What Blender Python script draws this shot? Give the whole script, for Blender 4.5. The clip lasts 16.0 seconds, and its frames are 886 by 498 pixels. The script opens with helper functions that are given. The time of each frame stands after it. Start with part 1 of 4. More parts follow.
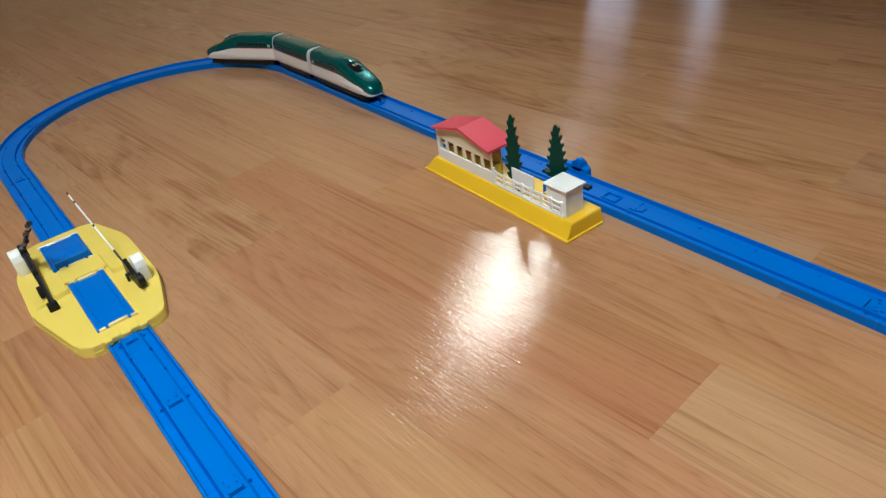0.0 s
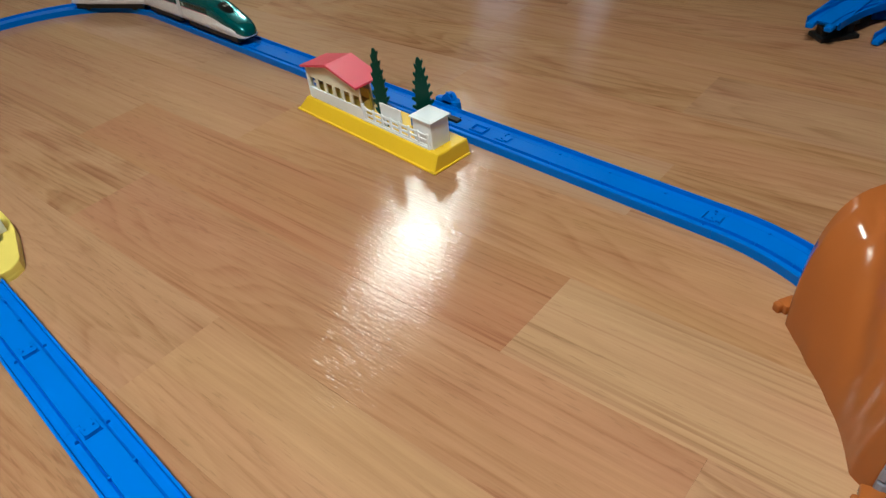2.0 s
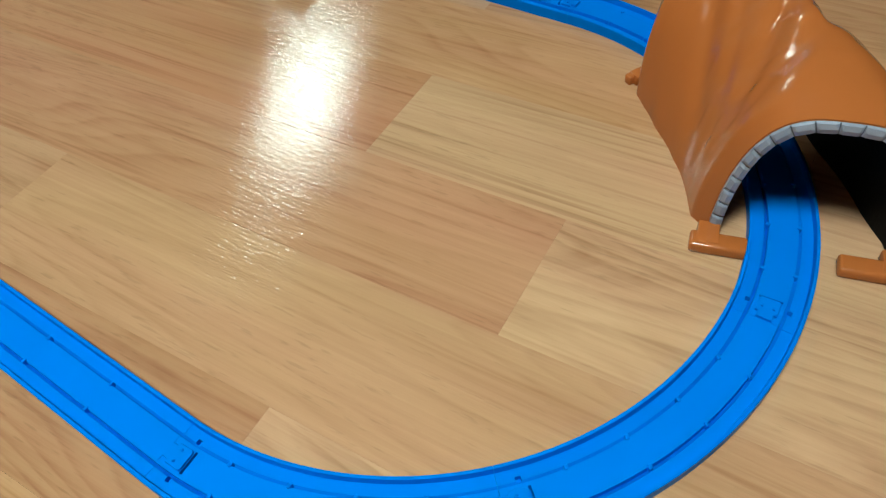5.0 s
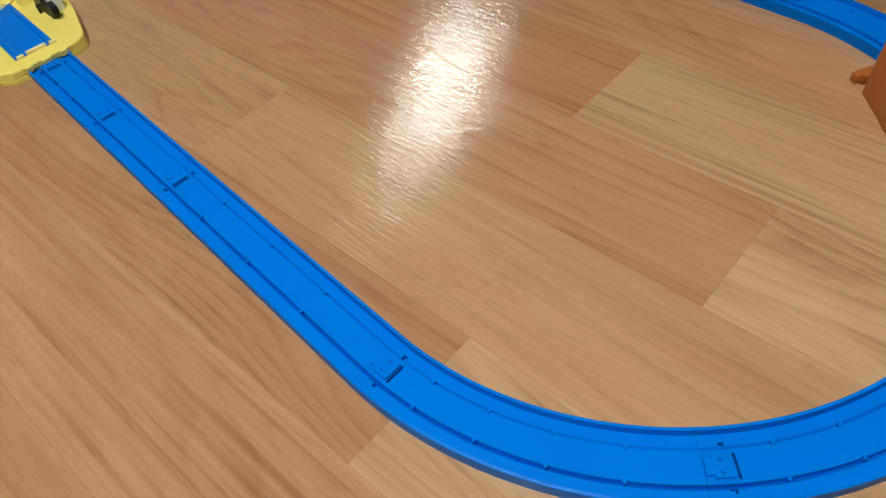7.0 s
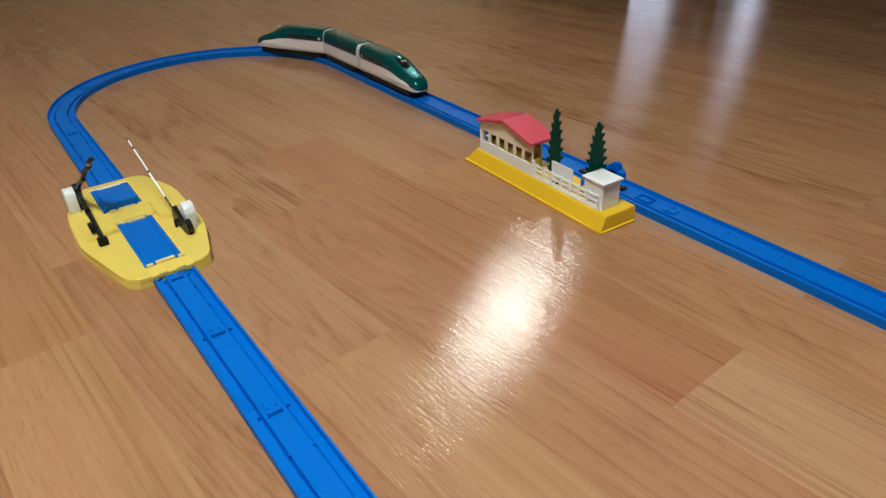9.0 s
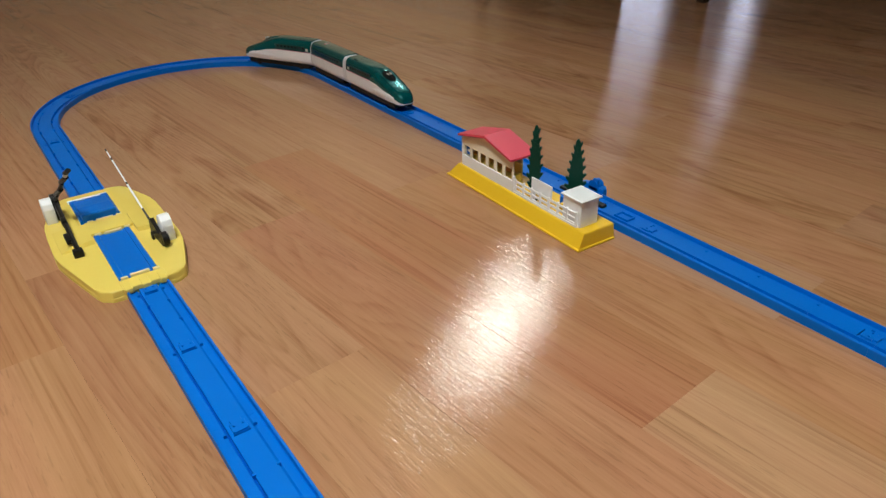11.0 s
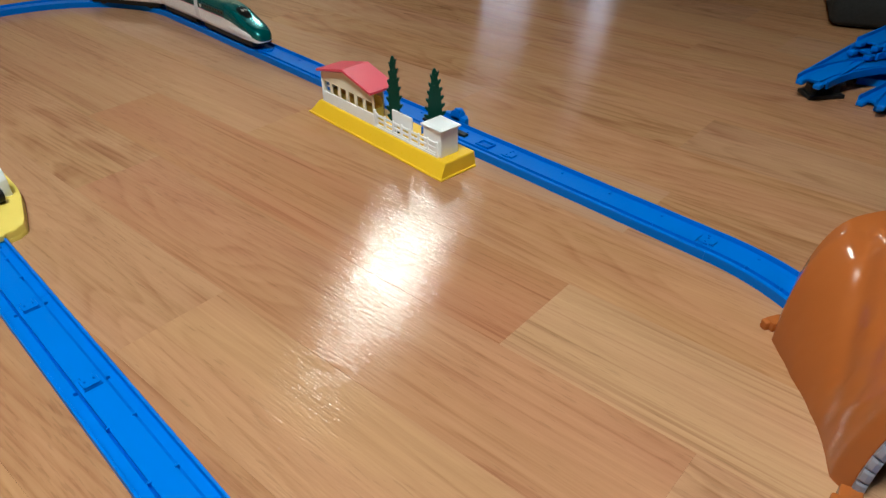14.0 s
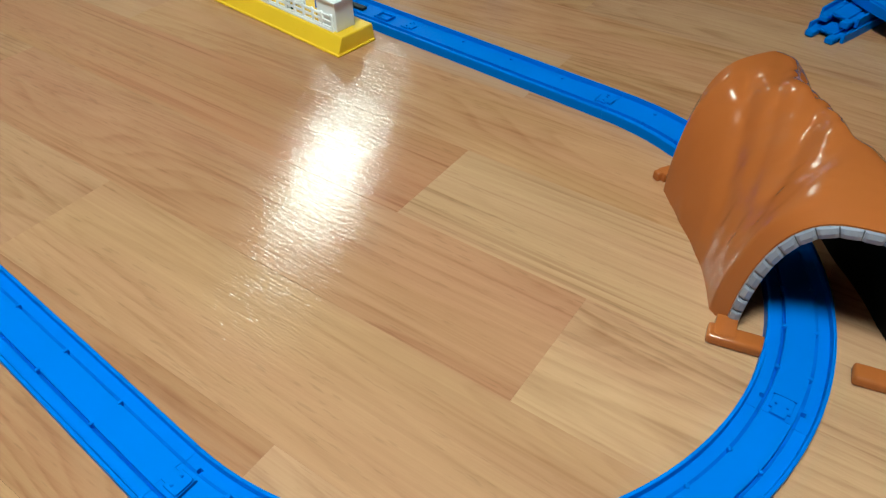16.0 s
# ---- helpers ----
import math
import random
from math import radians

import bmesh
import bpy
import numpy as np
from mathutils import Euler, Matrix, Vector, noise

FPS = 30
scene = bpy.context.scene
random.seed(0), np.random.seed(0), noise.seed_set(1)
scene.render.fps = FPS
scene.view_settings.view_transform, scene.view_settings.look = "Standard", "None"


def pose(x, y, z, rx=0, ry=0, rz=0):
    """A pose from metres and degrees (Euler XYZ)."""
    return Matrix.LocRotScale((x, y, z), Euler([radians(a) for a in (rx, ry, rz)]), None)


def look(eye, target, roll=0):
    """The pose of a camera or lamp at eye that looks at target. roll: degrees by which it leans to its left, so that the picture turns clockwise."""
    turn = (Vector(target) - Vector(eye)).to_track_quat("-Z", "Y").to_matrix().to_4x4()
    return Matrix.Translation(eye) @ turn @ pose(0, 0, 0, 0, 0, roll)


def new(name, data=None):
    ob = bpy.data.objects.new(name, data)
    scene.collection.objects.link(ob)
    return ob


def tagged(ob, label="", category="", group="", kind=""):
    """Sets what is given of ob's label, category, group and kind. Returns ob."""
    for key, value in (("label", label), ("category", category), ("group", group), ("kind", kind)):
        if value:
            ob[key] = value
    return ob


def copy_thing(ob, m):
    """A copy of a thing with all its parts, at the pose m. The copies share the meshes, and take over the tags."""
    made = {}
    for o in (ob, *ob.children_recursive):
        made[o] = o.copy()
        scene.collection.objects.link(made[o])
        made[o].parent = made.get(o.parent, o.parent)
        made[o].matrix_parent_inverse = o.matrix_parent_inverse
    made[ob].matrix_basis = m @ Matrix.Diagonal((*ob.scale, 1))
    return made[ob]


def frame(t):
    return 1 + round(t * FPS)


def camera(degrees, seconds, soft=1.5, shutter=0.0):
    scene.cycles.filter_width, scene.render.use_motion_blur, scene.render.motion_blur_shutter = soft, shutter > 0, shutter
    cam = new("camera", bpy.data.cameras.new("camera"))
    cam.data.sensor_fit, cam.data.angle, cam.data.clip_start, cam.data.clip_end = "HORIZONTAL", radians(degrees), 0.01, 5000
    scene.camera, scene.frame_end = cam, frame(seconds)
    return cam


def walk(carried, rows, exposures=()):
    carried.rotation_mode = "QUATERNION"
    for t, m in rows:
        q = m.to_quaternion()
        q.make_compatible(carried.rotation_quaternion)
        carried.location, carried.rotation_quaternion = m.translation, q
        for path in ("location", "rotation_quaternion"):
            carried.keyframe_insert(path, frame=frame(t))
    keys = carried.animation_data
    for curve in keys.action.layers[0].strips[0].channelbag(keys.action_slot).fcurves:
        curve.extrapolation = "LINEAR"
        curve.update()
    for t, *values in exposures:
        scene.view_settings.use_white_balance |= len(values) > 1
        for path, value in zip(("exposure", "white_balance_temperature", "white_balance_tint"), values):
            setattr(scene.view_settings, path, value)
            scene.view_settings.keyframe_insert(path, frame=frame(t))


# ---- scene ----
SOFT = 1.4
EXPOSURES = [(0, -0.02, 6180, -6), (2.0, -0.02, 6120, -9), (3.5, 0.07, 5700, -20), (4.5, 0.15, 5580, -25), (7.0, -0.17, 6120, -9), (8.5, -0.18, 6380, -5), (13.0, -0.05, 6450, 0), (14.0, 0.05, 6200, -6), (14.5, 0.11, 5950, -12), (16.0, 0.16, 5720, -20)]
cam = camera(64.22, 16.0, soft=SOFT)
PATH = [
    (0, (-0.0407, -0.2326, 0.3690), (0.1914, 0.1120, 0.0907), -8.90),
    (0.5, (-0.0397, -0.2398, 0.3698), (0.2055, 0.0929, 0.0884), -7.37),
    (1, (-0.0349, -0.2499, 0.3752), (0.2128, 0.0714, 0.0830), -7.26),
    (1.5, (-0.0288, -0.2678, 0.3629), (0.2354, 0.0421, 0.0727), -6.73),
    (2, (-0.0181, -0.2752, 0.3525), (0.2392, 0.0203, 0.0419), -7.71),
    (2.5, (-0.0186, -0.2746, 0.3508), (0.2503, -0.0017, 0.0294), -7.26),
    (3, (-0.0193, -0.2771, 0.3483), (0.2394, -0.0208, 0.0057), -7.73),
    (3.5, (-0.0079, -0.2978, 0.3387), (0.2536, -0.0762, -0.0253), -7.59),
    (4, (-0.0115, -0.3016, 0.3219), (0.2582, -0.1075, -0.0517), -5.52),
    (4.5, (-0.0155, -0.3106, 0.3161), (0.2318, -0.1075, -0.0681), -8.03),
    (4.7, (-0.0190, -0.3120, 0.3180), (0.2276, -0.1079, -0.0675), -8.10),
    (6.8, (-0.0840, -0.2870, 0.3100), (0.1128, -0.0280, -0.0697), -9.40),
    (7, (-0.0867, -0.2841, 0.3124), (0.1113, -0.0217, -0.0643), -9.09),
    (7.5, (-0.0874, -0.2770, 0.3105), (0.1114, -0.0077, -0.0610), -8.84),
    (8, (-0.0913, -0.2580, 0.3253), (0.1192, 0.0493, -0.0082), -8.52),
    (8.5, (-0.1000, -0.2519, 0.3370), (0.1273, 0.0955, 0.0584), -5.14),
    (9, (-0.1002, -0.2526, 0.3395), (0.1400, 0.1025, 0.0822), -2.61),
    (9.2, (-0.0990, -0.2540, 0.3390), (0.1414, 0.0978, 0.0783), -2.70),
    (11.3, (-0.0830, -0.2580, 0.3440), (0.1642, 0.0970, 0.0931), -1.40),
    (11.5, (-0.0844, -0.2568, 0.3439), (0.1656, 0.0964, 0.0935), -1.15),
    (12, (-0.0860, -0.2590, 0.3482), (0.1774, 0.0865, 0.1007), 0.42),
    (12.5, (-0.0866, -0.2607, 0.3498), (0.1788, 0.0857, 0.1058), 0.38),
    (13, (-0.0813, -0.2623, 0.3484), (0.1853, 0.0792, 0.0987), 0.12),
    (13.5, (-0.0691, -0.2730, 0.3378), (0.2145, 0.0361, 0.0658), -0.14),
    (14, (-0.0639, -0.2808, 0.3345), (0.2227, 0.0122, 0.0481), -0.49),
    (14.5, (-0.0574, -0.2967, 0.3222), (0.2266, -0.0289, 0.0098), -1.76),
    (15, (-0.0518, -0.3036, 0.3206), (0.2293, -0.0517, -0.0073), -2.10),
    (15.5, (-0.0481, -0.3101, 0.3167), (0.2356, -0.0699, -0.0177), -0.93),
    (16, (-0.0487, -0.3121, 0.3126), (0.2317, -0.0770, -0.0280), -0.84),
]
walk(cam, [(t, look(eye, target, roll)) for t, eye, target, roll in PATH], EXPOSURES)

# ---------------------------------------------------------------- world and lights
world = bpy.data.worlds.new("room_dark")
scene.world = world
world.use_nodes = True
world.node_tree.nodes["Background"].inputs[0].default_value = (0.9, 0.8, 0.7, 1)
world.node_tree.nodes["Background"].inputs[1].default_value = 0.02

NEAR_LAMP = (-0.42, -0.18, 1.92)   # pendant lamp over the play area
FAR_LAMP = (2.26, 2.56, 2.33)      # ceiling lamp whose reflection lies on the floor
NEAR_POWER, FAR_POWER = 88.0, 51.0
WINDOW_POWER = 3.0

# ---------------------------------------------------------------- materials
def material(name, colour, rough=0.4, metal=0.0, coat=0.0, spec=0.5):
    m = bpy.data.materials.new(name)
    m.use_nodes = True
    b = m.node_tree.nodes["Principled BSDF"]
    b.inputs["Base Color"].default_value = (*colour, 1)
    b.inputs["Roughness"].default_value = rough
    b.inputs["Metallic"].default_value = metal
    b.inputs["Coat Weight"].default_value = coat
    b.inputs["Coat Roughness"].default_value = 0.08
    b.inputs["Specular IOR Level"].default_value = spec
    return m


def worn(m, amount=0.10, scale=60.0, bump=0.05, rough_var=0.12):
    """Two scales of uneven colour, gloss and relief on a moulded surface."""
    nt = m.node_tree
    b = nt.nodes["Principled BSDF"]
    co = nt.nodes.new("ShaderNodeTexCoord")
    big = nt.nodes.new("ShaderNodeTexNoise")
    big.inputs["Scale"].default_value, big.inputs["Detail"].default_value = scale * 0.35, 4
    fine = nt.nodes.new("ShaderNodeTexNoise")
    fine.inputs["Scale"].default_value, fine.inputs["Detail"].default_value = scale * 8, 3
    nt.links.new(co.outputs["Object"], big.inputs["Vector"])
    nt.links.new(co.outputs["Object"], fine.inputs["Vector"])
    col = b.inputs["Base Color"].default_value[:]
    mix = nt.nodes.new("ShaderNodeMix")
    mix.data_type = "RGBA"
    mix.inputs[6].default_value = (*[c * (1 - amount) for c in col[:3]], 1)
    mix.inputs[7].default_value = (*[min(1, c * (1 + amount)) for c in col[:3]], 1)
    nt.links.new(big.outputs["Fac"], mix.inputs[0])
    nt.links.new(mix.outputs[2], b.inputs["Base Color"])
    r0 = b.inputs["Roughness"].default_value
    mr = nt.nodes.new("ShaderNodeMapRange")
    mr.inputs[1].default_value, mr.inputs[2].default_value = 0.3, 0.7
    mr.inputs[3].default_value, mr.inputs[4].default_value = max(0.02, r0 - rough_var / 2), r0 + rough_var / 2
    nt.links.new(fine.outputs["Fac"], mr.inputs[0])
    nt.links.new(mr.outputs[0], b.inputs["Roughness"])
    bp = nt.nodes.new("ShaderNodeBump")
    bp.inputs["Strength"].default_value, bp.inputs["Distance"].default_value = bump, 0.0006
    nt.links.new(fine.outputs["Fac"], bp.inputs["Height"])
    nt.links.new(bp.outputs["Normal"], b.inputs["Normal"])
    return m


BLUE = worn(material("blue_rail_plastic", (0.005, 0.142, 0.61), 0.42, spec=0.13), 0.06)
BLUE_DEEP = worn(material("blue_panel_plastic", (0.002, 0.135, 0.60), 0.36, spec=0.25), 0.06)
YELLOW = worn(material("golden_yellow_plastic", (0.80, 0.50, 0.025), 0.33), 0.05)
YELLOW_PALE = worn(material("pale_yellow_plastic", (0.78, 0.60, 0.13), 0.38), 0.05)
YELLOW_TAB = material("cream_yellow_plastic", (0.78, 0.68, 0.33), 0.4)
WHITE = worn(material("white_plastic", (0.87, 0.88, 0.93), 0.35), 0.03)
CREAM = worn(material("cream_plastic", (0.82, 0.76, 0.61), 0.4), 0.03)
RED = worn(material("red_roof_plastic", (0.66, 0.060, 0.115), 0.36), 0.06)
TREE_GREEN = worn(material("dark_green_plastic", (0.001, 0.042, 0.029), 0.42, spec=0.25), 0.12)
BLACK = worn(material("black_plastic", (0.009, 0.009, 0.010), 0.38, spec=0.25), 0.2)
TRAIN_GREEN = worn(material("green_metallic_paint", (0.003, 0.150, 0.165), 0.22, 0.6, 0.5), 0.05, bump=0.0, rough_var=0.0)
BAND_GREEN = material("deep_green_print", (0.002, 0.045, 0.045), 0.3, 0.3)
TRAIN_WHITE = worn(material("white_glossy_paint", (0.89, 0.87, 0.94), 0.25, 0, 0.3), 0.03, bump=0.01)
GANGWAY = material("grey_gangway_plastic", (0.62, 0.60, 0.66), 0.3)
PINK = material("pink_stripe", (0.62, 0.30, 0.45), 0.3)
GLASS_BLACK = material("black_window_print", (0.006, 0.007, 0.008), 0.12, 0, 0.5)
SILVER = material("silver_print", (0.7, 0.7, 0.66), 0.25, 0.3)
BROWN = worn(material("orange_brown_plastic", (0.350, 0.099, 0.024), 0.20, 0, 0.0, 0.45), 0.08, 18, 0.02, 0.05)
BRICK = worn(material("grey_lilac_brick_paint", (0.26, 0.26, 0.33), 0.45), 0.22, 120)
MORTAR = material("dark_grey_joint_paint", (0.13, 0.13, 0.16), 0.6)
# near-black that stands in for the shade inside the tunnel
TUNNEL_SHADE = worn(material("matt_black_tunnel_shade", (0.004, 0.004, 0.004), 0.7, spec=0.1), 0.3)
RUBBER = material("dark_rubber", (0.02, 0.02, 0.02), 0.7)
# unseen walls: pale or near-black according to the brightness the floor should reflect
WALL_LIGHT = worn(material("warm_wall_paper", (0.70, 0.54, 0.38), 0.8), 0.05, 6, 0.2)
WALL_DARKENED = worn(material("wall_darkened_for_reflection", (0.030, 0.019, 0.013), 0.75), 0.05, 6, 0.2)
CEIL = worn(material("white_ceiling_paint", (0.5, 0.47, 0.43), 0.8), 0.03, 6, 0.2)
DARKWOOD = worn(material("dark_stained_wood", (0.035, 0.017, 0.010), 0.35), 0.3, 20)
CLOTH = worn(material("black_fabric", (0.012, 0.013, 0.015), 0.8), 0.3, 40, 0.4)
SUBFLOOR = material("dark_joint", (0.12, 0.06, 0.025), 0.7)


def glowing(name, colour, strength):
    m = bpy.data.materials.new(name)
    m.use_nodes = True
    nt = m.node_tree
    nt.nodes.remove(nt.nodes["Principled BSDF"])
    e = nt.nodes.new("ShaderNodeEmission")
    e.inputs[0].default_value, e.inputs[1].default_value = (*colour, 1), strength
    nt.links.new(e.outputs[0], nt.nodes["Material Output"].inputs[0])
    return m


FLOOR_TURN = 4.5


def floor_material(name, joined):
    """Printed oak laminate: strips of uneven tone, fine straight grain, flat-sawn figure, pores, a glossy film rippled along the grain."""
    m = bpy.data.materials.new(name)
    m.use_nodes = True
    nt = m.node_tree
    b = nt.nodes["Principled BSDF"]
    N, L = nt.nodes.new, nt.links.new
    geo = N("ShaderNodeNewGeometry")
    info = N("ShaderNodeObjectInfo")
    rnd = geo.outputs["Random Per Island"] if joined else info.outputs["Random"]
    rot = N("ShaderNodeMapping")
    rot.inputs["Rotation"].default_value = (0, 0, radians(-FLOOR_TURN))
    L(geo.outputs["Position"], rot.inputs["Vector"])
    jump = N("ShaderNodeVectorMath")
    jump.operation = "MULTIPLY"
    jump.inputs[1].default_value = (3.7, 11.3, 5.1)
    L(rnd, jump.inputs[0])
    add = N("ShaderNodeVectorMath")
    L(rot.outputs[0], add.inputs[0])
    L(jump.outputs[0], add.inputs[1])

    def stretched(sx, sy, detail, rough=0.55, distort=0.0):
        mp = N("ShaderNodeMapping")
        mp.inputs["Scale"].default_value = (sx, sy, 1)
        L(add.outputs[0], mp.inputs["Vector"])
        n = N("ShaderNodeTexNoise")
        n.inputs["Scale"].default_value, n.inputs["Detail"].default_value = 1, detail
        n.inputs["Roughness"].default_value, n.inputs["Distortion"].default_value = rough, distort
        L(mp.outputs[0], n.inputs["Vector"])
        return n.outputs["Fac"]

    def math(op, a, c, d=None):
        n = N("ShaderNodeMath")
        n.operation = op
        for i, v in enumerate((a, c, d)):
            if v is None:
                continue
            if isinstance(v, (int, float)):
                n.inputs[i].default_value = v
            else:
                L(v, n.inputs[i])
        return n.outputs[0]

    def span(v, a, c, lo=0.0, hi=1.0):
        n = N("ShaderNodeMapRange")
        n.inputs[1].default_value, n.inputs[2].default_value = a, c
        n.inputs[3].default_value, n.inputs[4].default_value = lo, hi
        L(v, n.inputs[0])
        return n.outputs[0]

    # how much straight line, and how much flat-sawn figure, a strip has
    straight = math("FRACT", math("MULTIPLY", rnd, 13.7), 0.0) if joined else info.outputs["Alpha"]
    figured = math("SUBTRACT", 1.0, straight)
    broad = stretched(14, 2.2, 3, 0.5, 0.4)
    fine = stretched(430, 7, 4, 0.65)
    middle = stretched(150, 2.6, 3, 0.6)
    patch = stretched(24, 4, 2, 0.5)
    f = math("MULTIPLY_ADD", math("SUBTRACT", broad, 0.5), 0.40, 0.56)
    f = math("MULTIPLY_ADD", math("SUBTRACT", fine, 0.5), 0.31, f)
    f = math("MULTIPLY_ADD", math("SUBTRACT", middle, 0.5), 0.22, f)
    # swirling darker figure of the livelier strips
    swirl = math("SUBTRACT", stretched(26, 6.5, 3, 0.55, 1.6), 0.5)
    f = math("MULTIPLY_ADD", swirl, math("MULTIPLY", math("MULTIPLY", figured, figured), 0.78), f)
    # straight dark growth lines, gathered in bands
    lines = span(stretched(230, 2.0, 2, 0.5, 0.1), 0.53, 0.66)
    lines = math("MULTIPLY", lines, span(patch, 0.36, 0.62, 0.12, 1.0))
    f = math("SUBTRACT", f, math("MULTIPLY", lines, math("MULTIPLY_ADD", straight, 0.20, 0.03)))
    # flat-sawn figure: contours of a slow field, sharp at one side and soft at the other
    ring = math("FRACT", math("MULTIPLY", stretched(15, 1.6, 1, 0.4, 0.2), 22.0), 0.0)
    ring = math("MULTIPLY", math("POWER", ring, 2.2), span(ring, 0.86, 1.0, 1.0, 0.0))
    f = math("SUBTRACT", f, math("MULTIPLY", ring, math("MULTIPLY", figured, 0.21)))
    ramp = N("ShaderNodeValToRGB")
    ramp.color_ramp.elements[0].position, ramp.color_ramp.elements[0].color = 0.22, (0.232, 0.096, 0.044, 1)
    ramp.color_ramp.elements[1].position, ramp.color_ramp.elements[1].color = 0.82, (0.512, 0.284, 0.158, 1)
    mid = ramp.color_ramp.elements.new(0.50)
    mid.color = (0.396, 0.202, 0.108, 1)
    L(f, ramp.inputs[0])
    # short dark pores, dense in some bands
    dense = math("MULTIPLY_ADD", stretched(20, 3.5, 2, 0.5), 0.34, 0.17)
    pores = span(math("SUBTRACT", stretched(520, 46, 2, 0.5), dense), -0.06, 0.03, 0.85, 1.0)
    tone = span(rnd, 0.0, 1.0, 0.975, 1.03)
    hsv = N("ShaderNodeHueSaturation")
    L(math("MULTIPLY", tone, pores), hsv.inputs["Value"])
    L(span(math("FRACT", math("MULTIPLY", rnd, 5.0), 0.0), 0.0, 1.0, 1.02, 0.94), hsv.inputs["Saturation"])
    L(span(stretched(18, 2.5, 2, 0.5), 0.35, 0.65, 0.496, 0.504), hsv.inputs["Hue"])
    stain = N("ShaderNodeMix")
    stain.data_type, stain.blend_type = "RGBA", "MULTIPLY"
    stain.inputs[0].default_value = 1.0
    L(ramp.outputs[0], stain.inputs[6])
    L(info.outputs["Color"], stain.inputs[7])
    L(stain.outputs[2], hsv.inputs["Color"])
    L(hsv.outputs[0], b.inputs["Base Color"])
    L(span(fine, 0.3, 0.7, 0.30, 0.42), b.inputs["Roughness"])
    b.inputs["Specular IOR Level"].default_value = 0.0
    b.inputs["Coat Weight"].default_value = 1.0
    L(span(patch, 0.35, 0.65, FILM[0], FILM[1]), b.inputs["Coat Roughness"])
    b.inputs["Coat IOR"].default_value = FILM_IOR
    pits = N("ShaderNodeBump")
    pits.inputs["Strength"].default_value, pits.inputs["Distance"].default_value = FLOOR_PORE, 0.00010
    L(span(stretched(700, 66, 2, 0.55), 0.34, 0.52), pits.inputs["Height"])
    ripple = N("ShaderNodeBump")
    ripple.inputs["Strength"].default_value, ripple.inputs["Distance"].default_value = FLOOR_WAVE, 0.002
    L(stretched(430, 95, 3, 0.6), ripple.inputs["Height"])
    L(pits.outputs[0], ripple.inputs["Normal"])
    L(ripple.outputs[0], b.inputs["Normal"])
    L(ripple.outputs[0], b.inputs["Coat Normal"])
    return m


FLOOR_PORE, FLOOR_WAVE = 0.50, 0.115
FILM, FILM_IOR = (0.085, 0.130), 1.48
FLOOR_PIECE = floor_material("oak_laminate_strip", False)
FLOOR_REST = floor_material("oak_laminate_rest", True)


# ---------------------------------------------------------------- mesh helpers
def part(name, bm, mat, parent=None, label="", smooth=None):
    """Links a bmesh as one mesh object, under parent if given."""
    me = bpy.data.meshes.new(name)
    bmesh.ops.recalc_face_normals(bm, faces=bm.faces[:])
    bm.to_mesh(me)
    bm.free()
    me.materials.append(mat)
    if smooth is not None:
        me.shade_smooth()
        me.set_sharp_from_angle(angle=radians(smooth))
    ob = new(name, me)
    ob.parent = parent
    if label:
        tagged(ob, label)
    return ob


def thing(name, m, label, category, group="", kind=""):
    ob = new(name)
    ob.empty_display_size = 0.02
    ob.matrix_world = m
    return tagged(ob, label, category, group, kind)


def box(bm, x0, x1, y0, y1, z0, z1, bevel=0.0, seg=2, m=None):
    r = bmesh.ops.create_cube(bm, size=1, matrix=Matrix.Translation(((x0 + x1) / 2, (y0 + y1) / 2, (z0 + z1) / 2)) @ Matrix.Diagonal((x1 - x0, y1 - y0, z1 - z0, 1)))
    vs = r["verts"]
    if bevel:
        es = list({e for v in vs for e in v.link_edges})
        r = bmesh.ops.bevel(bm, geom=es, offset=bevel, segments=seg, profile=0.5, affect="EDGES")
        vs = list({v for f in r["faces"] for v in f.verts})
        vs = list({v for v in vs} | {v2 for v in vs for e in v.link_edges for v2 in e.verts})
    if m is not None:
        bmesh.ops.transform(bm, matrix=m, verts=vs)
    return bm


def boxed(*a, **k):
    return box(bmesh.new(), *a, **k)


def rod(bm, a, b, r, n=10, r2=None):
    a, b = Vector(a), Vector(b)
    m = Matrix.Translation((a + b) / 2) @ (b - a).to_track_quat("Z", "Y").to_matrix().to_4x4()
    bmesh.ops.create_cone(bm, cap_ends=True, segments=n, radius1=r, radius2=r if r2 is None else r2, depth=(b - a).length, matrix=m)
    return bm


def prism(bm, pts, z0, z1, bevel=0.0):
    """Upright prism over a closed outline."""
    lo = [bm.verts.new((x, y, z0)) for x, y in pts]
    hi = [bm.verts.new((x, y, z1)) for x, y in pts]
    n = len(pts)
    top = bm.faces.new(hi)
    bm.faces.new(lo[::-1])
    for i in range(n):
        bm.faces.new((lo[i], lo[(i + 1) % n], hi[(i + 1) % n], hi[i]))
    if bevel:
        bmesh.ops.bevel(bm, geom=list(top.edges), offset=bevel, segments=2, profile=0.5, affect="EDGES")
    return bm


def loft(bm, rings, closed=True, cap=True):
    rows = [[bm.verts.new(p) for p in r] for r in rings]
    n = len(rows[0])
    for a, b in zip(rows, rows[1:]):
        for i in range(n if closed else n - 1):
            bm.faces.new((a[i], a[(i + 1) % n], b[(i + 1) % n], b[i]))
    if cap:
        bm.faces.new(rows[0][::-1])
        bm.faces.new(rows[-1])
    return bm


